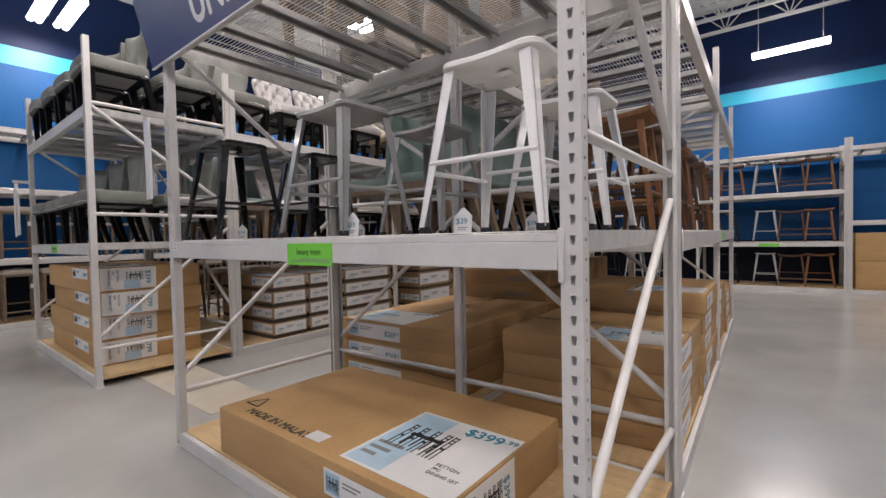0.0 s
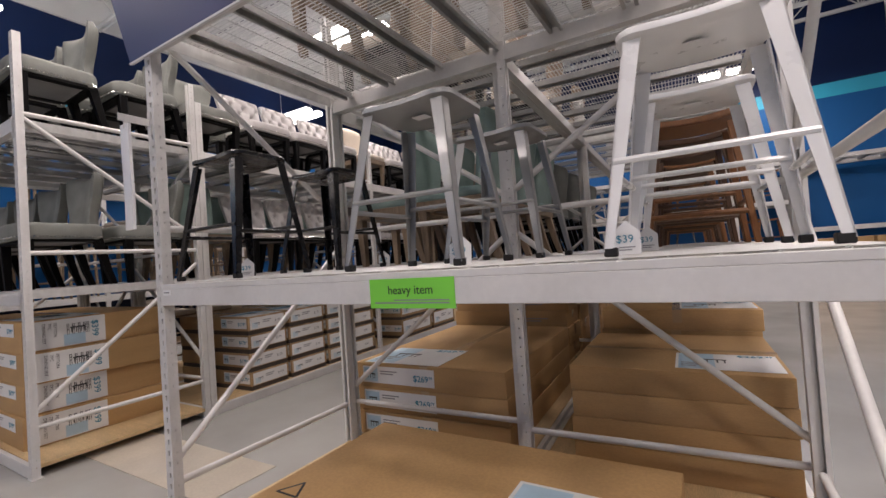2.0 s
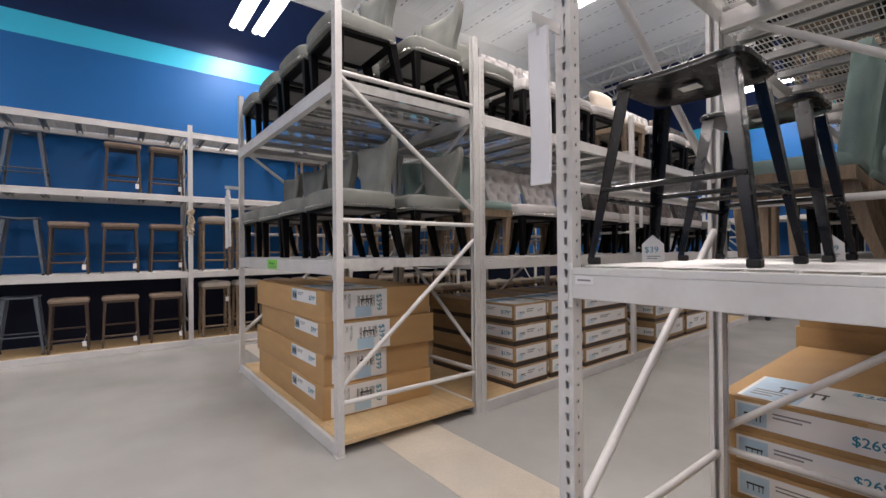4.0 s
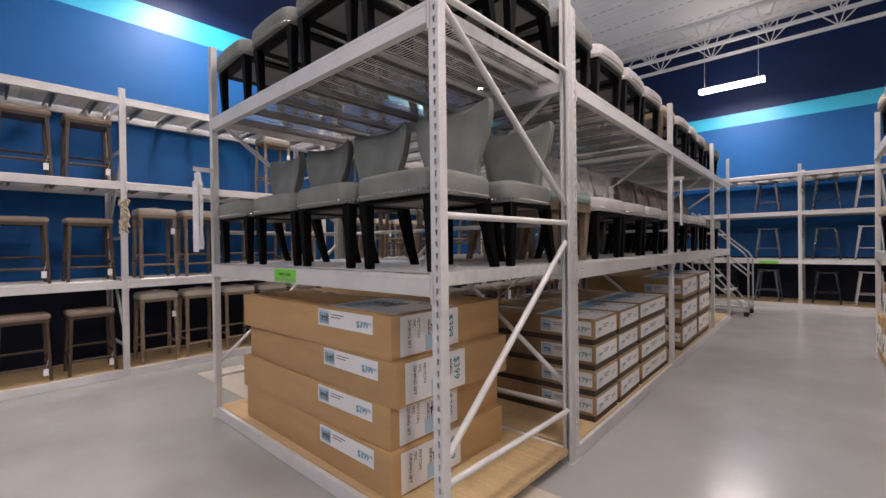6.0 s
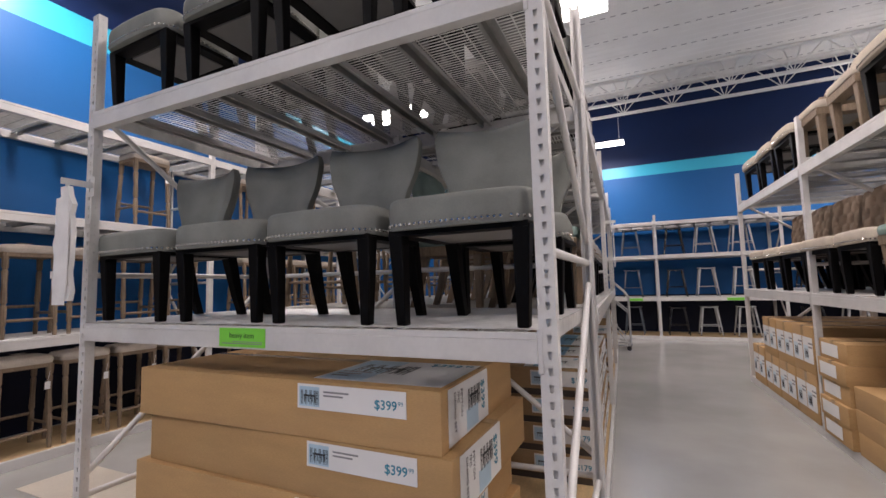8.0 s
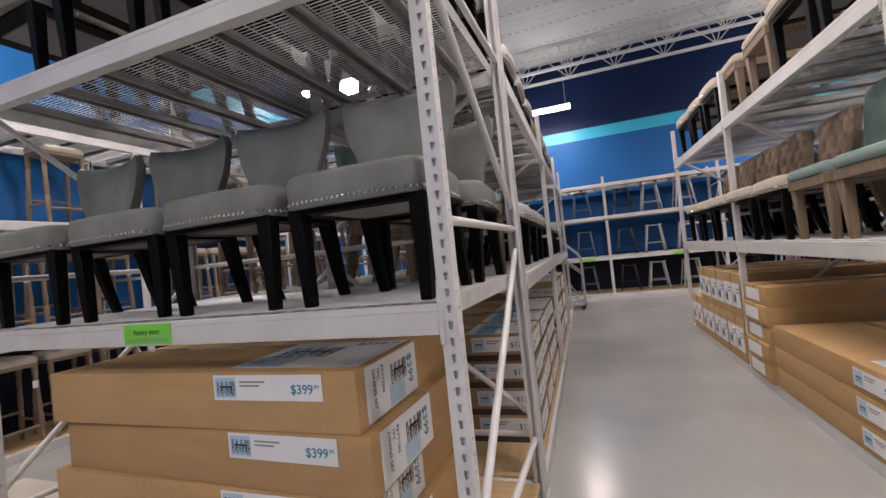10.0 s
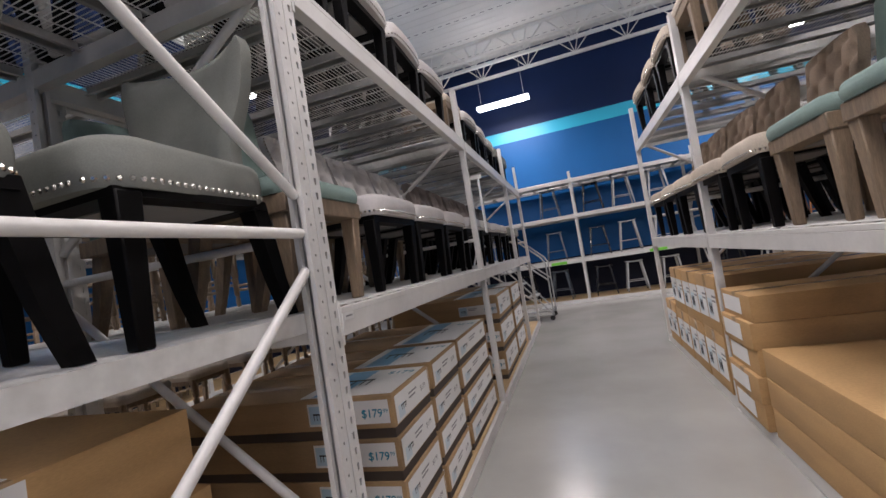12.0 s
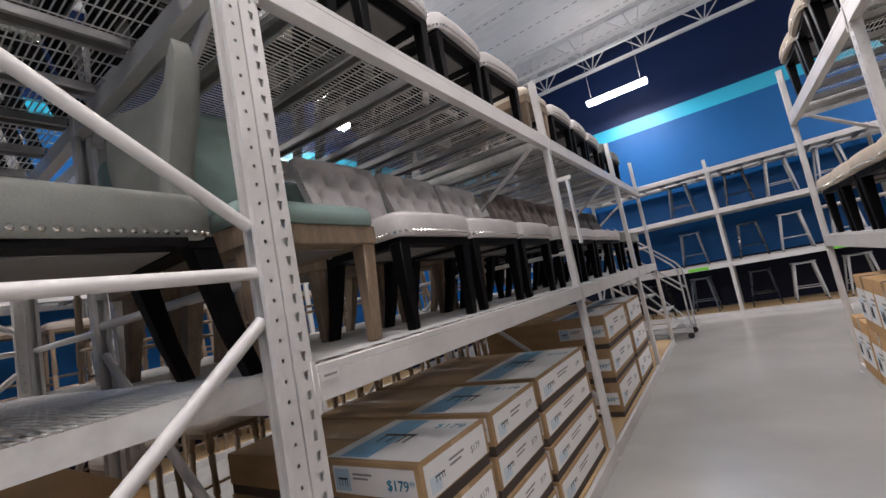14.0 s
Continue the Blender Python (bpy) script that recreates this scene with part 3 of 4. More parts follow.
for i, (dx, dy, turn) in enumerate(((0.02, -0.005, -0.6), (-0.02, 0.0, 0.5), (0.05, 0.012, -0.9), (-0.005, 0.0, 0.5))):
    w, d, h = 1.71, 0.94, 0.231
    c = carton(w, d, h, pose(-5.94 + dx, 2.16 + dy, z, 0, 0, turn), "long brown dining-set carton with white price labels")
    strip_label(c, pose(w / 2 - 0.66, -d / 2 - 0.003, h * 0.52, *FRONT_FACE), 0.52, 0.10, "$399")
    big_label(c, pose(w / 2 + 0.002, -d / 2 + 0.06, 0.012, *EAST_FACE), 0.46, h - 0.02, "$399", along=True)
    if i == 3:
        big_label(c, pose(w / 2 - 0.62, -d / 2 + 0.05, h + 0.002), 0.60, 0.45, "$399")
    z += h + 0.001

# the big carton in the end bay of island A
c = carton(1.56, 0.93, 0.245, pose(-1.69, 2.11, BASE), "large brown dining-set carton with a picture label on top", tape=False)
big_label(c, pose(0.20, -0.42, 0.247), 0.57, 0.56, "$399")
hang("print_block", text_mesh("PEYTON", 0.030, INK), c, pose(0.575, -0.245, 0.2495))
hang("print_block", text_mesh("7PC", 0.026, INK), c, pose(0.575, -0.275, 0.2495))
hang("print_block", text_mesh("DINING SET", 0.028, INK), c, pose(0.575, -0.307, 0.2495))
big_label(c, pose(0.782, -0.40, 0.015, *EAST_FACE), 0.42, 0.22, "$399", along=True)
strip_label(c, pose(0.16, -0.468, 0.10, *FRONT_FACE), 0.46, 0.11, "$399")
hang("stamp_text", text_mesh("MADE IN MALAY", 0.072, INK, bold=0.02), c, pose(-0.60, -0.41, 0.2455))
hang("sticker", plate("sticker", 0.11, 0.075, PAPER), c, pose(-0.08, -0.40, 0.2462))
bm = bmesh.new()
for a, b in (((0, 0), (0.12, 0)), ((0.12, 0), (0.06, 0.10)), ((0.06, 0.10), (0, 0))):
    p, q = Vector((*a, 0)), Vector((*b, 0))
    bm_tube(bm, p, q, 0.006, n=4, squash=0.2)
part("stamp_mark", bm, INK, c, m=pose(-0.72, -0.34, 0.246))

# left row of island A: table cartons along the aisle
z = BASE
for i in range(3):
    c = carton(1.14, 1.60, 0.163, in_row(-2.385 + rnd.uniform(-0.006, 0.006), 0.895 + rnd.uniform(-0.01, 0.01), z, rnd.uniform(-0.4, 0.4)), "flat brown dining-table carton with white price labels")
    strip_label(c, pose(-0.50, -0.804, 0.03, *FRONT_FACE), 0.58, 0.115, "$269", chairs=False)
    strip_label(c, pose(-0.574, -0.30, 0.035, *WEST_FACE), 0.40, 0.10, "$269", chairs=False)
    if i == 2:
        big_label(c, pose(-0.50, -0.78, 0.165), 0.60, 0.46, "$269", chairs=False)
    z += 0.164
z = BASE
for i in range(5):
    c = carton(1.15, 0.50, 0.156, in_row(-2.40 + rnd.uniform(-0.015, 0.015), 1.985, z, rnd.uniform(-0.6, 0.6)), "flat brown carton in a stack with white end labels")
    hang("label", plate("label", 0.30, 0.10, PAPER), c, pose(-0.577, 0.2, 0.03, *WEST_FACE))
    hang("print_block", bars_mesh(0.30, 0.045, 2), c, pose(0.10, -0.252, 0.05, *FRONT_FACE))
    z += 0.157
for u, n, hh in ((2.62, 2, 0.425), (3.12, 2, 0.42), (3.62, 2, 0.42), (4.14, 1, 0.46)):
    z = BASE
    for i in range(n):
        c = carton(1.12, 0.49, hh, in_row(-2.40, u, z, rnd.uniform(-0.5, 0.5)), "tall brown carton with blue and white picture labels")
        for k in range(2):
            lab = hang("label", plate("label", 0.22, hh * 0.55, PAPER), c, pose(-0.562, 0.235 - 0.24 * k, hh * 0.22, *WEST_FACE), "white and blue picture label")
            hang("picture_field", plate("picture_field", 0.10, hh * 0.30, LABEL_BLUE, 0.0006), lab, pose(0.02, hh * 0.07, 0.0016))
            hang("picture", picture_mesh(0.08, hh * 0.24), lab, pose(0.04, hh * 0.09, 0.0024))
            hang("print_block", bars_mesh(0.10, hh * 0.16, 2), lab, pose(0.13, hh * 0.30, 0.0016))
        z += hh + 0.002

# right row of island A
for u, d, n, hh, xo in ((0.66, 0.98, 4, 0.137, 0.0), (1.76, 1.10, 5, 0.142, 0.02), (2.95, 1.08, 4, 0.15, 0.0), (4.08, 0.98, 3, 0.15, 0.02)):
    z = BASE
    for i in range(n):
        c = carton(1.0, d, hh, in_row(-0.95 + xo + rnd.uniform(-0.012, 0.012), u, z, rnd.uniform(-0.6, 0.6)), "flat brown carton in a stack beside the aisle")
        lab = hang("label", plate("label", 0.42, hh * 0.7, PAPER), c, pose(0.502, -d / 2 + 0.08, hh * 0.15, *EAST_FACE))
        hang("print_block", bars_mesh(0.25, hh * 0.4, 3), lab, pose(0.03, hh * 0.12, 0.0016))
        if i == n - 1:
            big_label(c, pose(0.02, -d / 2 + 0.06, hh + 0.002), 0.46, 0.34, "$269", chairs=False)
        z += hh + 0.001

# right row of island B: low table cartons with dark bottom bands
for y0, y1, n, price, x1 in ((0.43, 0.90, 4, "$179", -4.70), (0.94, 1.47, 4, "$179", -4.70), (1.53, 2.44, 4, "$249", -4.70), (3.12, 4.02, 3, "$349", -4.69), (4.08, 4.86, 3, "$349", -4.69)):
    z = BASE
    for i in range(n):
        d, hh, w = round(y1 - y0, 3), (0.183 if n == 4 else 0.285), 1.16
        c = carton(w, d, hh, in_row(x1 - w / 2 + rnd.uniform(-0.008, 0.008), (y0 + y1) / 2, z, rnd.uniform(-0.5, 0.5)), "flat brown table carton with white price labels and dark bottom edge", tray=True)
        strip_label(c, pose(w / 2 - 0.42, -d / 2 - 0.003, hh * 0.36, *FRONT_FACE), 0.40, 0.10, price, chairs=False)
        lab = hang("label", plate("label", d * 0.90, hh * 0.64, PAPER), c, pose(w / 2 + 0.002, -d / 2 + 0.02, hh * 0.28, *EAST_FACE), "white and blue end label")
        hang("picture_field", plate("picture_field", d * 0.14, hh * 0.30, LABEL_BLUE, 0.0006), lab, pose(d * 0.05, 0.012, 0.0016))
        hang("picture", picture_mesh(d * 0.20, hh * 0.30, False), lab, pose(d * 0.08, 0.03, 0.0024))
        hang("print_block", bars_mesh(d * 0.22, hh * 0.2, 2), lab, pose(d * 0.32, hh * 0.28, 0.0016))
        hang("price_text", text_mesh(price, hh * 0.20, GREY_INK, "RIGHT"), lab, pose(d * 0.80, hh * 0.24, 0.0016))
        if i == n - 1:
            top = hang("label", plate("label", 0.46, d * 0.9, PAPER), c, pose(w / 2 - 0.47, -d / 2 + 0.02, hh + 0.002), "white and blue top label")
            hang("picture_field", plate("picture_field", 0.15, d * 0.86, SKY_BLUE, 0.0006), top, pose(0.06, d * 0.02, 0.0016))
            hang("picture", picture_mesh(0.26, d * 0.45, False), top, pose(0.06, d * 0.25, 0.0024))
            hang("price_text", text_mesh(price, 0.07, PRICE_BLUE, "RIGHT"), top, pose(0.44, d * 0.68, 0.0016))
        z += hh + 0.001

# ---- chairs ----
def round_outline(w0, w1, y0, y1, r, n=5, inset=0.0):
    """A rounded outline: w0 wide at y0 (front), w1 wide at y1."""
    pts = []
    for (sx, yy, ww, a0) in ((1, y0, w0, -90), (1, y1, w1, 0), (-1, y1, w1, 90), (-1, y0, w0, 180)):
        cx, cy = sx * (ww / 2 - r), yy + (r if yy == y0 else -r)
        for i in range(n):
            a = radians(a0 + 90 * i / (n - 1))
            rr = max(0.004, r - inset)
            pts.append((cx + rr * math.cos(a), cy + rr * math.sin(a)))
    full = []
    for a, b in zip(pts, pts[1:] + pts[:1]):
        full.append(a)
        if math.dist(a, b) > 0.06:
            full += [(a[0] + (b[0] - a[0]) * k / 6, a[1] + (b[1] - a[1]) * k / 6) for k in range(1, 6)]
    return full


def bm_cushion(bm, w0, w1, y0, y1, z0, z1, r=0.05, soft=0.03, crown=0.012, bow=0.0):
    """An upholstered block with rounded top edge and crown; bow curves the front out."""
    rings = []
    def ring(inset, z):
        pts = round_outline(w0, w1, y0, y1, r, inset=inset)
        if inset > r:
            k = 1 - (inset - r) / (min(w0, y1 - y0) / 2)
            cy = (y0 + y1) / 2
            pts = [(x * k, cy + (y - cy) * k) for x, y in round_outline(w0, w1, y0, y1, r, inset=r - 0.004)]
        return [(x, y - bow * max(0, 1 - (2 * x / w0) ** 2) * (1 if y < (y0 + y1) / 2 else 0), z) for x, y in pts]
    rings += [ring(0.006, z0), ring(0.0, z0 + 0.012), ring(-0.003, (z0 + z1) / 2), ring(0.0, z1 - soft)]
    for i in range(1, 5):
        a = radians(90 * i / 4)
        rings.append(ring(soft * (1 - math.cos(a)), z1 - soft * (1 - math.sin(a))))
    for k in (0.08, 0.14, 0.20):
        rings.append(ring(r + k, z1 + crown * (k / 0.2)))
    bm_sweep(bm, rings)


def bm_back(bm, w_low, w_top, z0, z1, y0, lean, thick=0.06, wing=0.05, waist=0.0, top_arch=0.02, tufts=False, nu=14, nv=12):
    """A padded chair back: wings curve forward at the sides, the waist narrows, tufts dimple the front."""
    front, back = [], []
    for j in range(nv + 1):
        v = j / nv
        row_f, row_b = [], []
        ease = v * v * (3 - 2 * v)
        w = (w_low + (w_top - w_low) * ease - waist * math.sin(math.pi * min(1, v * 1.8)) * (1 if v < 0.555 else 0)) / 2
        w *= 1 - 0.07 * max(0.0, (v - 0.86) / 0.14) ** 2
        for i in range(nu + 1):
            u = -1 + 2 * i / nu
            z = z0 + (z1 - z0) * v + top_arch * (1 - u * u) * v * v
            yc = y0 + lean * v - wing * u * u * (0.3 + 0.7 * v)
            edge = max(abs(u), 2 * abs(v - 0.5) if v > 0.5 else 0)
            t = thick / 2 * (1 - max(0, (edge - 0.80) / 0.20) ** 2 * 0.5)
            dip = 0.0
            if tufts and v > 0.12:
                p, q = u * 1.6, (v - 0.10) * 2.3
                fold = abs(math.sin((p + q) * math.pi) * math.sin((p - q) * math.pi)) ** 0.4
                fade = min(1.0, (1 - abs(u)) / 0.16) * min(1.0, (1 - v) / 0.10)
                da, db = p + q - round(p + q), p - q - round(p - q)
                dip = (0.060 * math.exp(-(da * da + db * db) / 0.05) + 0.020 * (1 - fold)) * fade
            row_f.append(bm.verts.new((u * w, yc - t + dip, z)))
            row_b.append(bm.verts.new((u * w, yc + t, z)))
        front.append(row_f)
        back.append(row_b)
    for j in range(nv):
        for i in range(nu):
            bm.faces.new((front[j][i], front[j][i + 1], front[j + 1][i + 1], front[j + 1][i]))
            bm.faces.new((back[j][i + 1], back[j][i], back[j + 1][i], back[j + 1][i + 1]))
        bm.faces.new((back[j][0], front[j][0], front[j + 1][0], back[j + 1][0]))
        bm.faces.new((front[j][nu], back[j][nu], back[j + 1][nu], front[j + 1][nu]))
    for i in range(nu):
        bm.faces.new((front[nv][i], front[nv][i + 1], back[nv][i + 1], back[nv][i]))
        bm.faces.new((front[0][i + 1], front[0][i], back[0][i], back[0][i + 1]))


CHAIRS = {
    "grey": dict(seat=GREY_CLOTH, back=GREY_CLOTH, legs=BLACK_WOOD, w=0.57, d=0.54, top=0.87, studs=True, wing=0.065, waist=0.045, wlow=0.40, wtop=0.545, arch=-0.012, thin=0.35, corner=0.085, label="grey upholstered dining chair with nailhead trim and black legs"),
    "teal": dict(seat=TEAL_CLOTH, back=TEAL_CLOTH, legs=GREY_WOOD, w=0.53, d=0.52, top=0.93, studs=False, wing=0.0, waist=0.0, wtop=0.47, apron=True, label="sage teal upholstered dining chair with weathered wooden frame"),
    "tuft": dict(seat=TUFT_CLOTH, back=TUFT_CLOTH, legs=BLACK_WOOD, w=0.55, d=0.54, top=0.88, studs=True, wing=0.03, waist=0.0, wtop=0.54, tufts=True, lean=0.15, edge_studs=True, thin=0.365, label="pale greige button-tufted dining chair with black legs"),
    "taupe": dict(seat=TUFT_CLOTH, back=TAUPE_CLOTH, legs=BLACK_WOOD, w=0.54, d=0.52, top=0.88, studs=True, wing=0.03, waist=0.0, wtop=0.52, tufts=True, lean=0.13, thin=0.365, label="taupe button-tufted dining chair with pale seat and black legs"),
    "dark": dict(seat=GREY_CLOTH, back=DARK_CLOTH, legs=BLACK_WOOD, w=0.54, d=0.52, top=0.88, studs=True, wing=0.03, waist=0.0, wtop=0.52, tufts=True, lean=0.13, label="charcoal button-tufted dining chair with black legs"),
    "cream": dict(seat=CREAM_CLOTH, back=TAN_CLOTH, legs=BLACK_WOOD, w=0.56, d=0.54, top=0.87, studs=True, wing=0.02, waist=0.0, wtop=0.50, tufts=True, thin=0.37, label="tan tufted dining chair with cream seat and black legs"),
    "plain": dict(seat=CREAM_CLOTH, back=CREAM_CLOTH, legs=GREY_WOOD, w=0.50, d=0.50, top=0.92, studs=False, wing=0.0, waist=0.0, wtop=0.48, apron=True, label="cream upholstered dining chair with weathered wooden legs"),
}
FIRST = {}


def build_chair(kind, m):
    k = CHAIRS[kind]
    w, d = k["w"], k["d"]
    t = thing("dining_chair", k["label"], "chair", "dining chairs", m)
    y0, y1 = -d / 2, d / 2 - 0.03
    z0 = k.get("thin", 0.345)
    if k.get("apron"):
        z0 = 0.40
        bm = bmesh.new()
        bm_box(bm, -w / 2 + 0.01, w / 2 - 0.01, y0 + 0.012, y1 - 0.01, 0.335, z0)
        bevelled(bm, 0.004, 1)
        part("seat_rail", bm, k["legs"], t)
    bm = bmesh.new()
    bm_cushion(bm, w, w - 0.07, y0, y1, z0, 0.468, r=k.get("corner", 0.06), soft=0.028, crown=0.016, bow=0.02 if k["studs"] else 0.0)
    part("seat", bm, k["seat"], t)
    bm = bmesh.new()
    bm_box(bm, -w / 2 + 0.10, w / 2 - 0.10, y0 + 0.10, y1 - 0.10, 0.332, 0.344)
    part("seat_underside", bm, UNDER_SEAT, t)
    if not k.get("apron"):
        bm = bmesh.new()
        for a in ((-w / 2 + 0.02, w / 2 - 0.02, y0 + 0.02, y0 + 0.09), (-w / 2 + 0.05, w / 2 - 0.05, y1 - 0.09, y1 - 0.02),
                  (-w / 2 + 0.02, -w / 2 + 0.09, y0 + 0.09, y1 - 0.09), (w / 2 - 0.09, w / 2 - 0.02, y0 + 0.09, y1 - 0.09)):
            bm_box(bm, *a, 0.332, z0 + 0.002)
        part("seat_frame", bm, k["legs"], t)
    bm = bmesh.new()
    tufted = k.get("tufts")
    bm_back(bm, k.get("wlow", w - 0.09), k["wtop"], 0.43, k["top"], y1 - 0.045, k.get("lean", 0.065), thick=0.085, wing=k["wing"], waist=k["waist"],
            top_arch=k.get("arch", 0.02), tufts=bool(tufted), nu=40 if tufted else 14, nv=32 if tufted else 12)
    part("backrest", bm, k["back"], t, smooth=60)
    for sx in (-1, 1):
        bm = bmesh.new()
        bm_bar(bm, (sx * (w / 2 - 0.055), y0 + 0.06, 0), (sx * (w / 2 - 0.045), y0 + 0.05, 0.345), 0.040, 0.040, 0.060, 0.060)
        bevelled(bm, 0.004, 1)
        part("leg", bm, k["legs"], t)
        bm = bmesh.new()
        bm_sweep(bm, [[(sx * (w / 2 - 0.085) + a * q, y1 - 0.02 + dy + b * q, z) for a, b in ((-1, -1), (1, -1), (1, 1), (-1, 1))]
                      for z, dy, q in ((0, 0.075, 0.020), (0.12, 0.035, 0.023), (0.26, 0.0, 0.027), (0.36, -0.025, 0.030))])
        part("leg", bm, k["legs"], t)
    if k["studs"]:
        bm = bmesh.new()
        def stud(p, n, z, r=0.0074):
            q = n.to_track_quat("Z", "Y")
            c = Vector((p.x, p.y, z))
            a = [bm.verts.new(c + q @ Vector((r * math.cos(i * math.pi / 3), r * math.sin(i * math.pi / 3), 0))) for i in range(6)]
            b = [bm.verts.new(c + q @ Vector((r * 0.55 * math.cos(i * math.pi / 3), r * 0.55 * math.sin(i * math.pi / 3), r * 0.55))) for i in range(6)]
            for i in range(6):
                bm.faces.new((a[i], a[(i + 1) % 6], b[(i + 1) % 6], b[i]))
            bm.faces.new(b)
        outline = round_outline(w, w - 0.07, y0, y1, k.get("corner", 0.06))
        pts = [Vector((x, y - 0.02 * max(0, 1 - (2 * x / w) ** 2) * (1 if y < (y0 + y1) / 2 else 0), 0)) for x, y in outline]
        run = 0.0
        for a, b in zip(pts, pts[1:] + pts[:1]):
            steps = max(1, int((b - a).length / 0.003))
            for i in range(steps):
                p = a.lerp(b, i / steps)
                run += (b - a).length / steps
                if run >= 0.021:
                    run = 0.0
                    n = Vector((b.y - a.y, a.x - b.x, 0)).normalized()
                    stud(p + n * 0.0015, n, z0 + 0.018)
        if k.get("edge_studs"):
            for sx in (-1, 1):
                for q in range(22):
                    v = 0.10 + 0.86 * q / 21
                    half = (k.get("wlow", w - 0.09) + (k["wtop"] - k.get("wlow", w - 0.09)) * v * v * (3 - 2 * v)) / 2
                    half *= 1 - 0.07 * max(0.0, (v - 0.86) / 0.14) ** 2
                    p = Vector((sx * half, y1 - 0.045 + k["lean"] * v - k["wing"] * (0.3 + 0.7 * v), 0))
                    stud(p + Vector((sx * 0.001, -0.016, 0)), Vector((sx, -0.3, 0)).normalized(), 0.43 + (k["top"] - 0.43) * v, 0.005)
        tagged(part("nailhead_trim", bm, STUDS, t), "small nickel nailheads along the seat edge", kind="stuff")
    return t


def chair(kind, m):
    if kind in FIRST:
        return copy_thing(FIRST[kind], m)
    FIRST[kind] = build_chair(kind, m)
    return FIRST[kind]


DECK1 = LEV1 + 0.095 + 0.008
DECK2 = LEV2 + 0.095 + 0.008
DECK2R = LEV2_ROW + 0.095 + 0.008
for i, cx in enumerate((-4.985, -5.60, -6.215, -6.83)):
    for cy in (1.885, 2.50):
        cx += 0.012 if cy > 2 else 0.0
        if cy < 2 or i == 0:
            chair("grey", pose(cx + rnd.uniform(-0.008, 0.008), cy + rnd.uniform(-0.012, 0.012), DECK1, 0, 0, rnd.uniform(-2.5, 2.5)))
        chair("grey", pose(cx + rnd.uniform(-0.008, 0.008), cy + rnd.uniform(-0.012, 0.012), DECK2, 0, 0, rnd.uniform(-2.5, 2.5)))
# island B, aisle row: seats face the aisle, a second line stands behind each
LOW_B = ("teal", "tuft", "tuft", "tuft", "taupe", "taupe", "taupe", "taupe", "dark", "dark")
HIGH_B = ("grey", "tuft", "tuft", "tuft", "plain", "tuft", "tuft", "taupe", "dark", "dark")
for i, (low, high) in enumerate(zip(LOW_B, HIGH_B)):
    u = 0.28 + 0.587 * i + (0.12 if i > 3 else 0.0) + (0.08 if i > 7 else 0.0) - (0.07 if i == 0 else 0.0)
    chair(low, in_row(-4.97, u, DECK1, 90 + rnd.uniform(-2, 2)))
    chair("teal" if i < 4 else "grey", in_row(-5.53, u + 0.02, DECK1, 90 + rnd.uniform(-2, 2)))
    chair(high, in_row(-4.97, u + 0.02, DECK2R, 90 + rnd.uniform(-2, 2)))
    chair("grey" if i % 3 else "tuft", in_row(-5.54, u + 0.03, DECK2R, 90 + rnd.uniform(-3, 3)))
# island A, aisle row
LOW_A = ("teal", "teal", "cream", "cream", "cream", "cream", "cream")
HIGH_A = ("cream", "cream", "plain", "plain", "cream", "cream", "cream")
for i, (low, high) in enumerate(zip(LOW_A, HIGH_A)):
    u = 0.38 + 0.585 * i + (0.08 if i > 2 else 0.0)
    chair(low, in_row(-2.68, u, DECK1, -90 + rnd.uniform(-2, 2)))
    chair("teal" if i < 3 else "grey", in_row(-2.12, u - 0.02, DECK1, -90 + rnd.uniform(-2, 2)))
    chair(high, in_row(-2.68, u - 0.02, DECK2R, -90 + rnd.uniform(-2, 2)))
    if i % 2:
        chair("cream", in_row(-2.11, u, DECK2R, -90 + rnd.uniform(-3, 3)))

for x, y in ((-2.36, 2.42), (-1.66, 2.40), (-0.98, 2.42)):
    chair("teal", pose(x, y, DECK2, 0, 0, rnd.uniform(-3, 3)))

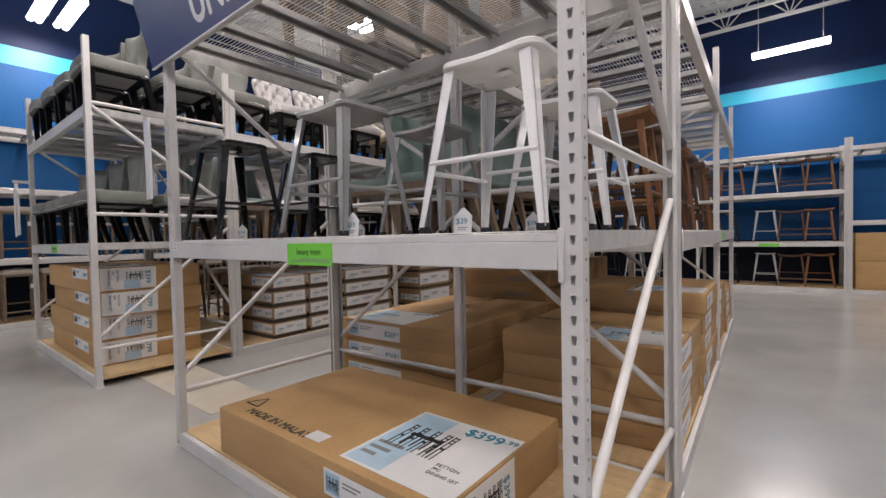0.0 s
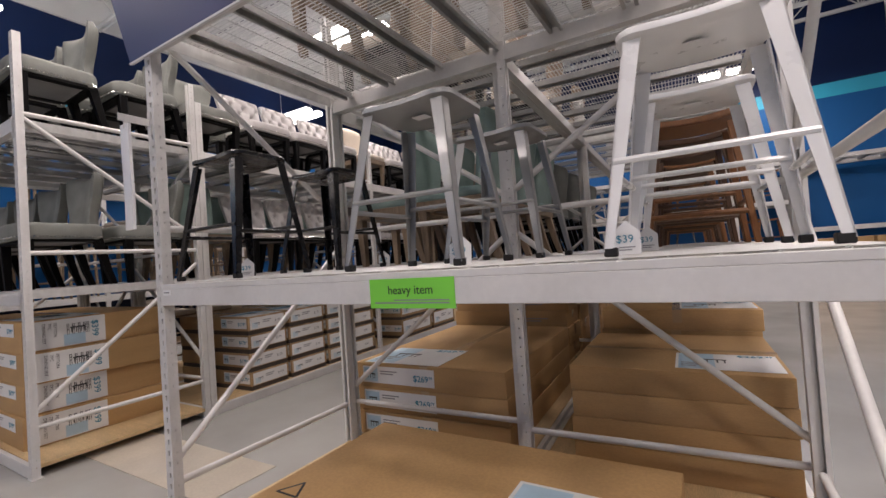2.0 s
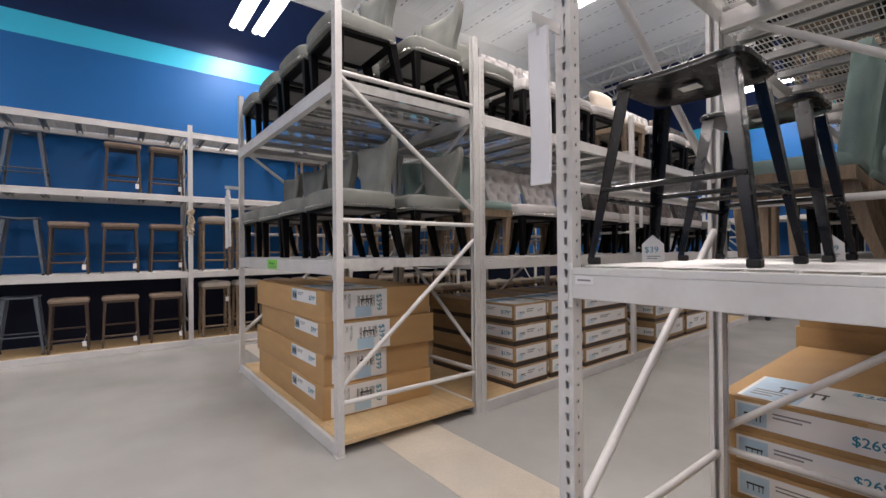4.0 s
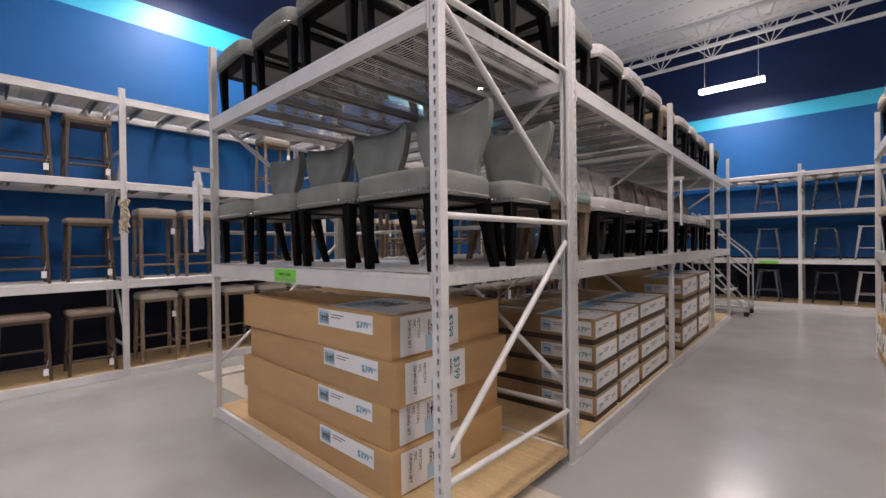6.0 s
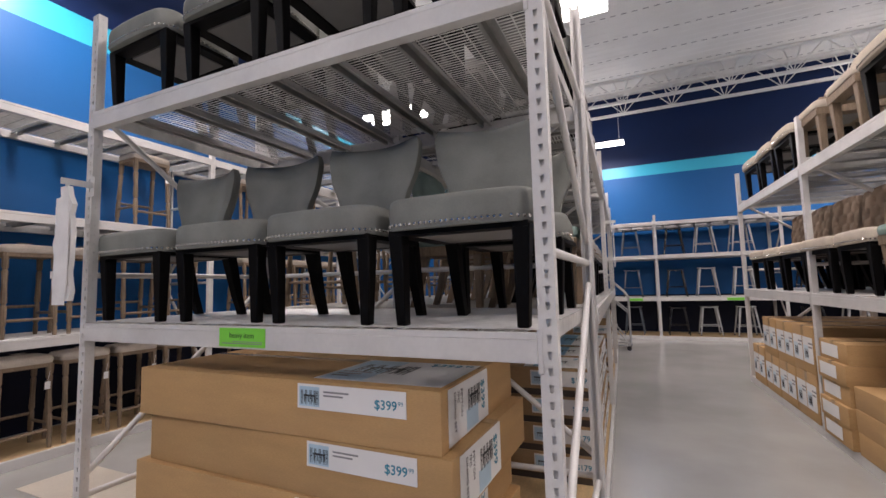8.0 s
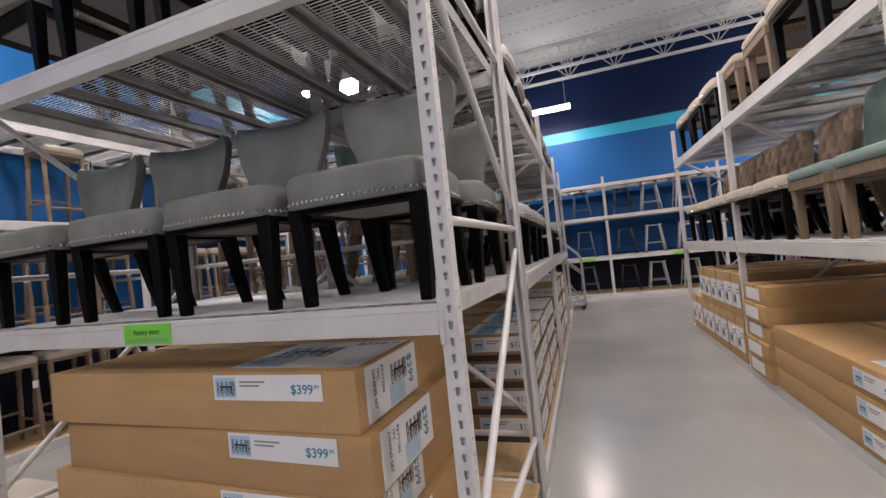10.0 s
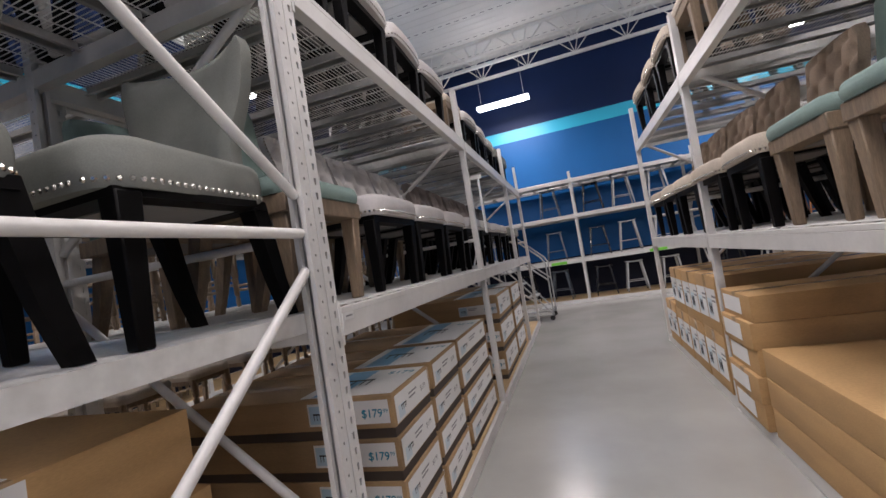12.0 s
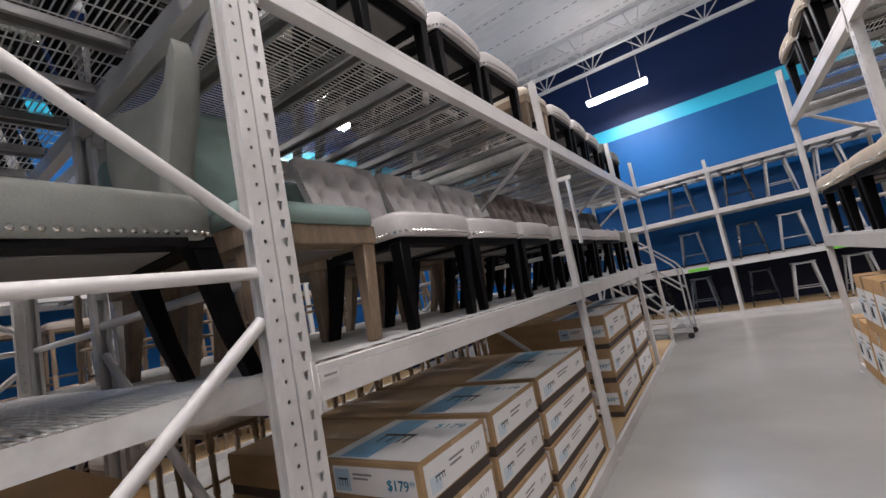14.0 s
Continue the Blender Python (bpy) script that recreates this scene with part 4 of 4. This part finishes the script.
# ---- stools ----
def metal_stool(name, mat, label, group, height=0.55, spread=0.228, foot=0.20, tall_seat=0.15):
    t = thing(name, label, "stool", group)
    bm = bmesh.new()
    rings = []
    def ring(k, z, dip):
        return [(x * k, y * k, z + dip * (x * k / 0.17) ** 2) for x, y in round_outline(2 * tall_seat + 0.06, 2 * tall_seat + 0.06, -tall_seat, tall_seat, 0.06, n=6)]
    rings = [ring(0.97, height - 0.020, 0.010), ring(1.0, height - 0.018, 0.010), ring(1.0, height - 0.006, 0.011), ring(0.97, height, 0.011), ring(0.6, height - 0.004, 0.011), ring(0.2, height - 0.006, 0.011)]
    bm_sweep(bm, rings)
    part("seat", bm, mat, t)
    bm = bmesh.new()
    bm_box(bm, -0.03, 0.025, -0.022, 0.02, height - 0.0222, height - 0.0198)
    part("sticker", bm, PAPER, t, "small paper sticker under the seat")
    feet = []
    for sx in (-1, 1):
        for sy in (-1, 1):
            bm = bmesh.new()
            top = Vector((sx * 0.160, sy * 0.132, height - 0.02))
            end = Vector((sx * spread, sy * foot, 0.012))
            for a, b in (((1, 0, 0), (0, 1, 0)), ((0, 1, 0), (1, 0, 0))):
                wide, thin = Vector(a), Vector(b)
                v = []
                for p, ww in ((top, 0.042), (top.lerp(end, 0.3), 0.037), (top.lerp(end, 0.55), 0.032), (end, 0.021)):
                    q = wide * (ww if a[0] == 0 else ww) * -(sx if a[0] else sy)
                    o = thin * 0.004 * -(sy if a[0] else sx)
                    v.append([p, p + q, p + q + o, p + o])
                bm_sweep(bm, v)
            part("leg", bm, mat, t)
            bm = bmesh.new()
            bm_box(bm, min(end.x, end.x - sx * 0.030), max(end.x, end.x - sx * 0.030), min(end.y, end.y - sy * 0.030), max(end.y, end.y - sy * 0.030), 0.0, 0.022)
            bevelled(bm, 0.003, 1)
            part("foot_cap", bm, RUBBER, t, "black rubber foot")
            feet.append(top.lerp(end, (height - 0.02 - 0.20) / (height - 0.032)))
    for a, b, dz in ((0, 1, 0), (2, 3, 0), (0, 2, 0.03), (1, 3, 0.03)):
        bm = bmesh.new()
        p, q = feet[a].copy(), feet[b].copy()
        p.z += dz
        q.z += dz
        p.x, p.y, q.x, q.y = p.x * 0.96, p.y * 0.96, q.x * 0.96, q.y * 0.96
        bm_tube(bm, p, q, 0.0085, n=8)
        part("rung", bm, mat, t)
    return t


def place(first, spots):
    """Puts the first of a kind at the first spot and copies at the others."""
    for i, (x, y, z, turn) in enumerate(spots):
        if i == 0:
            first.matrix_basis = pose(x, y, z, 0, 0, turn)
        else:
            copy_thing(first, pose(x, y, z, 0, 0, turn))


place(metal_stool("metal_stool", WHITE_METAL, "glossy white metal counter stool with footrest rungs", "metal stools"), [(-0.755, 1.85, DECK1, 0), (-0.77, 2.42, DECK1, 1)])
place(metal_stool("metal_stool", GREY_METAL, "gunmetal grey metal counter stool with footrest rungs", "metal stools"), [(-1.60, 1.85, DECK1, 0), (-1.53, 2.40, DECK1, -2)])
place(metal_stool("metal_stool", BLACK_METAL, "glossy black metal counter stool with footrest rungs", "metal stools"), [(-2.65, 1.85, DECK1, 0), (-2.63, 2.41, DECK1, 1)])
far_metal = []
for z in (BASE, 0.988, 1.988):
    for x in (-4.62, -3.02, -2.30, -0.40):
        far_metal.append((x, 12.12, z, rnd.uniform(-4, 4)))
place(metal_stool("metal_stool", SILVER_METAL, "pale grey steel bar stool standing on the wall rack", "wall rack stools", 0.66), [p for p in far_metal if p[0] > -4])
place(metal_stool("metal_stool", STOOL_STEEL, "blue-grey steel bar stool standing on the wall rack", "wall rack stools", 0.66), [p for p in far_metal if p[0] < -4])
WEST1, WEST2 = 1.043, 2.103
wall_metal = [(-9.40, -0.37, WEST1, 90), (-9.40, -0.37, BASE, 90), (-9.40, -0.33, WEST2, 90), (-9.40, -0.94, WEST1, 90), (-9.40, -0.94, BASE, 90), (-9.40, -1.69, WEST2, 90)]
place(metal_stool("metal_stool", STOOL_STEEL, "dark steel bar stool standing on the wall rack", "wall rack stools", 0.70), wall_metal)


def wood_stool(label, mat, group, height=0.64, spread=0.19, pad=None, turned=False, tag=False):
    """A backless wooden stool: saddle or padded seat, four legs, two tiers of rungs."""
    t = thing("wooden_stool", label, "stool", group)
    w, d = 0.40, 0.30
    if pad:
        bm = bmesh.new()
        bm_box(bm, -w / 2 + 0.01, w / 2 - 0.01, -d / 2 + 0.01, d / 2 - 0.01, height - 0.085, height - 0.045)
        bevelled(bm, 0.005, 1)
        part("apron", bm, mat, t)
        bm = bmesh.new()
        bm_cushion(bm, w, w, -d / 2, d / 2, height - 0.05, height + (0.022 if turned else 0.0), r=0.05 if turned else 0.04, soft=0.036 if turned else 0.022, crown=0.022 if turned else 0.012)
        part("seat_pad", bm, pad, t)
    else:
        bm = bmesh.new()
        n = 12
        rings = []
        for i in range(n + 1):
            x = -w / 2 - 0.02 + (w + 0.04) * i / n
            up = 0.022 * (2 * x / w) ** 2
            rings.append([(x, -d / 2, height - 0.045 + up), (x, d / 2, height - 0.045 + up), (x, d / 2, height - 0.012 + up), (x, -d / 2, height - 0.012 + up)])
        bm_sweep(bm, rings)
        bmesh.ops.bevel(bm, geom=[e for e in bm.edges if abs(e.verts[0].co.x - e.verts[1].co.x) > 0.01], offset=0.006, segments=2, affect="EDGES")
        part("seat", bm, mat, t)
    tops, ends = [], []
    for sx in (-1, 1):
        for sy in (-1, 1):
            bm = bmesh.new()
            top = Vector((sx * (w / 2 - 0.035), sy * (d / 2 - 0.03), height - 0.05))
            end = Vector((sx * spread, sy * (d / 2 + 0.015), 0))
            if turned:
                prof = ((0, 0.016), (0.10, 0.020), (0.14, 0.014), (0.16, 0.022), (0.36, 0.023), (0.40, 0.016), (0.42, 0.024), (0.62, 0.019), (0.78, 0.023), (0.80, 0.015), (0.83, 0.024), (1, 0.024))
                rings = []
                for v, r in prof:
                    c = end.lerp(top, v)
                    rings.append([(c.x + r * math.cos(k * math.pi / 4), c.y + r * math.sin(k * math.pi / 4), c.z) for k in range(8)])
                bm_sweep(bm, rings)
            else:
                bm_bar(bm, end, top, 0.026, 0.024, 0.033, 0.030)
                bevelled(bm, 0.004, 1)
            part("leg", bm, mat, t)
            tops.append(top)
            ends.append(end)
    if tag:
        bm = bmesh.new()
        drop = height - 0.27 if turned else 0.06
        bm_box(bm, spread - 0.06, spread - 0.02, -d / 2 - 0.034, -d / 2 - 0.032, drop, drop + 0.065)
        bm_tube(bm, (spread - 0.04, -d / 2 - 0.033, drop + 0.065), (spread - 0.02, -d / 2 - 0.02, drop + 0.15), 0.0016, n=4)
        part("hang_tag", bm, PAPER, t, "small white paper hang tag")
    for a, b, z in ((0, 1, 0.20), (2, 3, 0.20), (0, 2, 0.15), (1, 3, 0.26)):
        v = z / (height - 0.05)
        p, q = ends[a].lerp(tops[a], v), ends[b].lerp(tops[b], v)
        bm = bmesh.new()
        bm_tube(bm, p, q, 0.013, n=8)
        part("rung", bm, mat, t)
    return t


# wall rack along the west wall
place(wood_stool("dark oak counter stool with a thin padded seat", DARK_OAK, "wall rack stools", 0.66, pad=TAN_CLOTH, tag=True),
      [(-9.33, y, z, 90) for z in (BASE, WEST1) for y in (0.08, 0.60, 1.12)] + [(-9.33, 0.63, WEST2, 90), (-9.33, 1.12, WEST2, 90)])
place(wood_stool("weathered turned-leg stool with an oatmeal padded seat", GREY_WOOD, "wall rack stools", 0.77, spread=0.175, pad=PAD_CLOTH, turned=True, tag=True),
      [(-9.33, 1.73 + 0.455 * i + (0.12 if i > 4 else 0), z, 90) for z in (BASE, WEST1) for i in range(11) if not (i == 5)] + [(-9.33, 3.18, WEST2, 90), (-9.33, 4.5, WEST2, 90), (-9.33, 5.6, WEST2, 90)])
# stools in the far row of island B
place(wood_stool("weathered turned-leg stool with an oatmeal padded seat", GREY_WOOD, "wooden stools", 0.72, spread=0.175, pad=PAD_CLOTH, turned=True),
      [(-6.95 - LEAN * (0.4 + 0.55 * i), ROW_Y + 0.4 + 0.55 * i, z, 90 + SKEW) for z in (BASE, DECK1) for i in range(11)])
# wooden stools in the right row of island A
place(wood_stool("brown stained wooden saddle stool with splayed legs", WALNUT, "wooden stools", 0.63, spread=0.23),
      [(-0.78 - LEAN * (0.3 + 0.46 * i) + rnd.uniform(-0.015, 0.015), ROW_Y + 0.3 + 0.46 * i, DECK1, SKEW + rnd.uniform(-3, 3)) for i in range(10) if i % 3])
place(wood_stool("honey brown wooden saddle stool with splayed legs", HONEY_WOOD, "wooden stools", 0.63, spread=0.23),
      [(-0.78 - LEAN * (0.3 + 0.46 * i) + rnd.uniform(-0.015, 0.015), ROW_Y + 0.3 + 0.46 * i, DECK1, SKEW + rnd.uniform(-3, 3)) for i in range(0, 10, 3)])
place(wood_stool("honey wooden saddle stool with splayed legs", HONEY_WOOD, "wooden stools", 0.66, spread=0.23), [(0.47, 12.1, z, 0) for z in (BASE, 0.988, 1.988)] + [(-1.0, 12.1, 1.988, 0)])
place(wood_stool("dark brown wooden saddle stool with splayed legs", BROWN_WOOD, "wall rack stools", 0.64, spread=0.23), [(0.03, 12.1, z, 0) for z in (BASE, 0.988, 1.988)])
place(metal_stool("metal_stool", BLACK_METAL, "black steel bar stool standing on the wall rack", "wall rack stools", 0.64), [(-3.66, 12.15, z, 0) for z in (BASE, 0.988, 1.988)] + [(-5.4, 12.15, BASE, 0), (-1.1, 12.15, BASE, 0), (-1.1, 12.15, 0.988, 0)])

# ---- rack at the end of the north wall, with big cartons ----
rack("pale grey steel rack along the blue wall holding large cartons", pose(0.84 + POST_W + 0.004, FAR_Y, 0), [0, 2.45, 4.9], 1.05, 2.95, [1.30, 2.70], beam_high=0.08)
for i in range(2):
    for x in (1.50, 2.60, 4.0):
        carton(1.04, 0.8, 0.53, pose(x, 12.25, BASE + i * 0.535, 0, 0, rnd.uniform(-1, 1)), "large plain brown carton stacked on the wall rack")

# ---- tags and signs ----
def heavy_tag(x, y, z, w=0.30, h=0.088, turn=0.0, lettered=True):
    t = thing("shelf_tag", "lime green plastic shelf tag reading heavy item" if lettered else "lime green plastic shelf tag on a beam", "sign", "shelf tags", pose(x, y, z, 90, 0, turn))
    bm = bmesh.new()
    bm_box(bm, 0, w, 0, h, 0, 0.002)
    part("tag_plate", bm, GREEN, t)
    if lettered:
        hang("lettering", text_mesh("heavy item", h * 0.42, INK, "CENTER"), t, pose(w / 2, h * 0.48, 0.0024))
        bm = bmesh.new()
        bm_box(bm, w * 0.06, w * 0.94, h * 0.16, h * 0.21, 0.002, 0.0026)
        bm_box(bm, w * 0.30, w * 0.94, h * 0.26, h * 0.30, 0.002, 0.0026)
        part("print_block", bm, GREY_INK, t)
    return t


heavy_tag(-1.668, FRONT - 0.009, LEV1 - 0.012)
heavy_tag(-6.10, FRONT - 0.009, LEV1 + 0.008, 0.27, 0.08)
for y in (0.40, 2.56, 5.2):
    heavy_tag(-9.098, y, 0.96, 0.30, 0.07, 90, False)
for x in (-4.75, -2.7, -0.5):
    heavy_tag(x, FAR_Y - 0.010, 0.905, 0.34, 0.06, 0, False)
heavy_tag(A_X1 + POST_W / 2 + 0.009 - LEAN * 2.42, ROW_Y + 2.42, LEV1 + 0.01, 0.28, 0.08, 90 + SKEW, False)


def code_tag(m):
    t = thing("code_tag", "small white location tag on a rack beam", "label", "location tags", m)
    bm = bmesh.new()
    bm_box(bm, 0, 0.062, 0, 0.024, 0, 0.0012)
    part("tag_plate", bm, PAPER, t)
    hang("print_block", bars_mesh(0.045, 0.012, 1), t, pose(0.008, 0.006, 0.0014))


code_tag(pose(-2.88, FRONT - 0.009, LEV1 + 0.045, 90, 0, 0))
code_tag(in_row(B_X1 + POST_W / 2 + 0.010, 0.065, LEV1 + 0.05, 90) @ pose(0, 0, 0, 90, 0, 0))


def hanging_sign(x, y, z0, z1, arm, worn=False, turn=0.0, width=0.07):
    """A narrow aisle sign, hung from a bracket that reaches out from a post; its face looks along the arm's side."""
    t = thing("aisle_sign", "creased white paper sign on a bracket" if worn else "white blade sign hung on a rack bracket", "sign", "aisle signs", pose(x, y, 0, 0, 0, turn))
    bm = bmesh.new()
    bm_box(bm, -0.003, 0.003, -arm - 0.03, 0.0, z1 + 0.012, z1 + 0.045)
    bm_box(bm, -0.014, 0.014, -0.004, 0.0, z1 - 0.03, z1 + 0.08)
    bm_box(bm, -0.005, 0.005, -arm - 0.008, -arm + 0.008, z1 - 0.02, z1 + 0.02)
    part("bracket", bm, PAINT, t)
    n = 12
    bm = bmesh.new()
    rings = []
    for i in range(n + 1):
        z = z0 + (z1 - z0) * i / n
        wob = 0.008 * math.sin(i * 1.9) if worn else 0.004 * math.sin(i * 0.45)
        h = width / 2 * (1 + (0.12 * math.sin(i * 1.3) if worn else 0.0)) * (0.45 if worn and i > n - 2 else 1.0)
        d = 0.012 if worn else 0.006
        rings.append([(wob - h, -arm - d, z), (wob + h, -arm - d, z), (wob + h, -arm + d, z), (wob - h, -arm + d, z)])
    bm_sweep(bm, rings)
    part("panel", bm, PAPER_WORN if worn else WHITE_SIGN, t)
    if worn:
        for k in range(3):
            bm = bmesh.new()
            bm_box(bm, -width * 0.42 + 0.014 * k, width * 0.36 + 0.014 * k, -arm - 0.017 - 0.003 * k, -arm - 0.015 - 0.003 * k, z0 + 0.05 * k - 0.02, z1 - 0.10 * k - 0.06)
            part("sheet", bm, PAPER_WORN, t)


hanging_sign(-2.935, FRONT, 1.495, 1.965, 0.10)
hanging_sign(-7.13, FRONT, 1.365, 1.965, 0.12, True, width=0.15)
hanging_sign(B_X1 + POST_W / 2 - LEAN * 2.52, ROW_Y + 0.024 + 2.5, 1.55, 2.02, 0.08, turn=90 + SKEW, width=0.06)

# the tilted banner on the end bay of island A
banner = thing("banner_sign", "long navy and white banner sign lettered UNDER", "sign", "", pose(-3.01, FRONT - 0.028, 2.285, 90 + 14, 0, 0))
bm = bmesh.new()
bm_box(bm, 0, 1.47, 0, 0.375, 0, 0.006)
part("navy_panel", bm, NAVY_SIGN, banner, "navy printed panel")
bm = bmesh.new()
bm_box(bm, 1.472, 2.64, 0, 0.375, 0, 0.006)
part("white_panel", bm, WHITE_SIGN, banner, "white printed panel")
bm = bmesh.new()
bm_box(bm, -0.002, 2.642, -0.008, 0.0, -0.004, 0.010)
part("edge_trim", bm, WHITE_SIGN, banner)
hang("lettering", text_mesh("UNDER", 0.255, WHITE_SIGN, bold=0.024), banner, pose(0.625, 0.06, 0.0068) @ Matrix.Diagonal((0.88, 1, 1, 1)))
bm = bmesh.new()
bm_box(bm, 1.86, 2.45, 0.15, 0.33, 0.006, 0.0068)
bevelled(bm, 0.0003, 1)
part("blue_print", bm, SKY_BLUE, banner, "blue printed block")


def price_tag(x, y, z, turn, text="$39"):
    t = thing("price_tag", "white house-shaped paper price tag", "price tag", "price tags", pose(x, y, z, 82, 0, turn) @ Matrix.Diagonal((0.85, 0.85, 1, 1)))
    bm = bmesh.new()
    v = [bm.verts.new((px, py, pz)) for pz in (0, 0.002) for px, py in ((-0.042, 0), (0.042, 0), (0.042, 0.075), (0, 0.115), (-0.042, 0.075))]
    bm.faces.new(v[:5][::-1])
    bm.faces.new(v[5:])
    for i in range(5):
        bm.faces.new((v[i], v[(i + 1) % 5], v[5 + (i + 1) % 5], v[5 + i]))
    part("card", bm, PAPER, t, smooth=0)
    hang("price_text", text_mesh(text, 0.036, PRICE_BLUE, "CENTER"), t, pose(-0.006, 0.04, 0.0024))
    hang("print_block", bars_mesh(0.05, 0.018, 2), t, pose(-0.025, 0.01, 0.0024))


for x, y, turn in ((-1.42, 1.73, 8), (-0.96, 1.87, 10), (-0.96, 2.43, 6), (-2.84, 1.99, 35), (-2.49, 2.70, 25)):
    price_tag(x, y, DECK1, turn)

# a bundle of cords tied to the wall rack's post
bundle = thing("cord_bundle", "beige bundle of knotted cords hung on a rack post", "rope", "", pose(-9.10, 1.39, 1.49))
for k in range(7):
    bm = bmesh.new()
    r = random.Random(k)
    p = [Vector((0.012 + r.uniform(0, 0.03), r.uniform(-0.05, 0.05), 0.42 - 0.06 * i + r.uniform(-0.01, 0.01))) for i in range(6 + k % 2)]
    for a, b in zip(p, p[1:]):
        bm_tube(bm, a, b, 0.011, n=6)
    part("cord", bm, ROPE, bundle)

# rolling step ladder at the end of the aisle
ladder = thing("rolling_ladder", "grey tubular rolling step ladder with handrails", "ladder", "", pose(-5.13, 10.1, 0, 0, 0, 90))
for sx in (-0.27, 0.27):
    for p, q in (((sx, -0.45, 0.10), (sx, 0.40, 1.15)), ((sx, 0.45, 0.10), (sx, 0.45, 1.95)), ((sx, -0.45, 0.10), (sx, 0.45, 0.10)), ((sx, -0.45, 0.10), (sx, -0.45, 1.05)),
                 ((sx, -0.45, 1.05), (sx, -0.38, 1.17)), ((sx, -0.38, 1.17), (sx, 0.45, 1.95)), ((sx, -0.45, 0.74), (sx, 0.45, 1.55))):
        bm = bmesh.new()
        bm_tube(bm, p, q, 0.014, n=8)
        part("rail", bm, SILVER_METAL, ladder)
for i in range(4):
    bm = bmesh.new()
    bm_box(bm, -0.27, 0.27, -0.42 + 0.22 * i, -0.24 + 0.22 * i, 0.20 + 0.25 * i, 0.225 + 0.25 * i)
    bevelled(bm, 0.004, 1)
    part("step", bm, SILVER_METAL, ladder)
for sx in (-0.27, 0.27):
    for y in (-0.42, 0.42):
        bm = bmesh.new()
        bm_tube(bm, (sx - 0.014, y, 0.045), (sx + 0.014, y, 0.045), 0.045, n=14)
        part("wheel", bm, RUBBER, ladder, "black rubber wheel")
        bm = bmesh.new()
        bm_tube(bm, (sx, y, 0.05), (sx, y, 0.12), 0.010, n=8)
        part("wheel_fork", bm, SILVER_METAL, ladder)

exit_sign = thing("exit_sign", "small red lit exit sign on the blue wall", "sign", "", pose(-7.35, WALL_Y - 0.04, 4.05))
bm = bmesh.new()
bm_box(bm, -0.16, 0.16, -0.03, 0.04, 0, 0.20)
part("case", bm, WHITE_SIGN, exit_sign)
hang("lettering", text_mesh("EXIT", 0.16, EXIT_RED, "CENTER"), exit_sign, pose(0, -0.032, 0.04, 90, 0, 0))
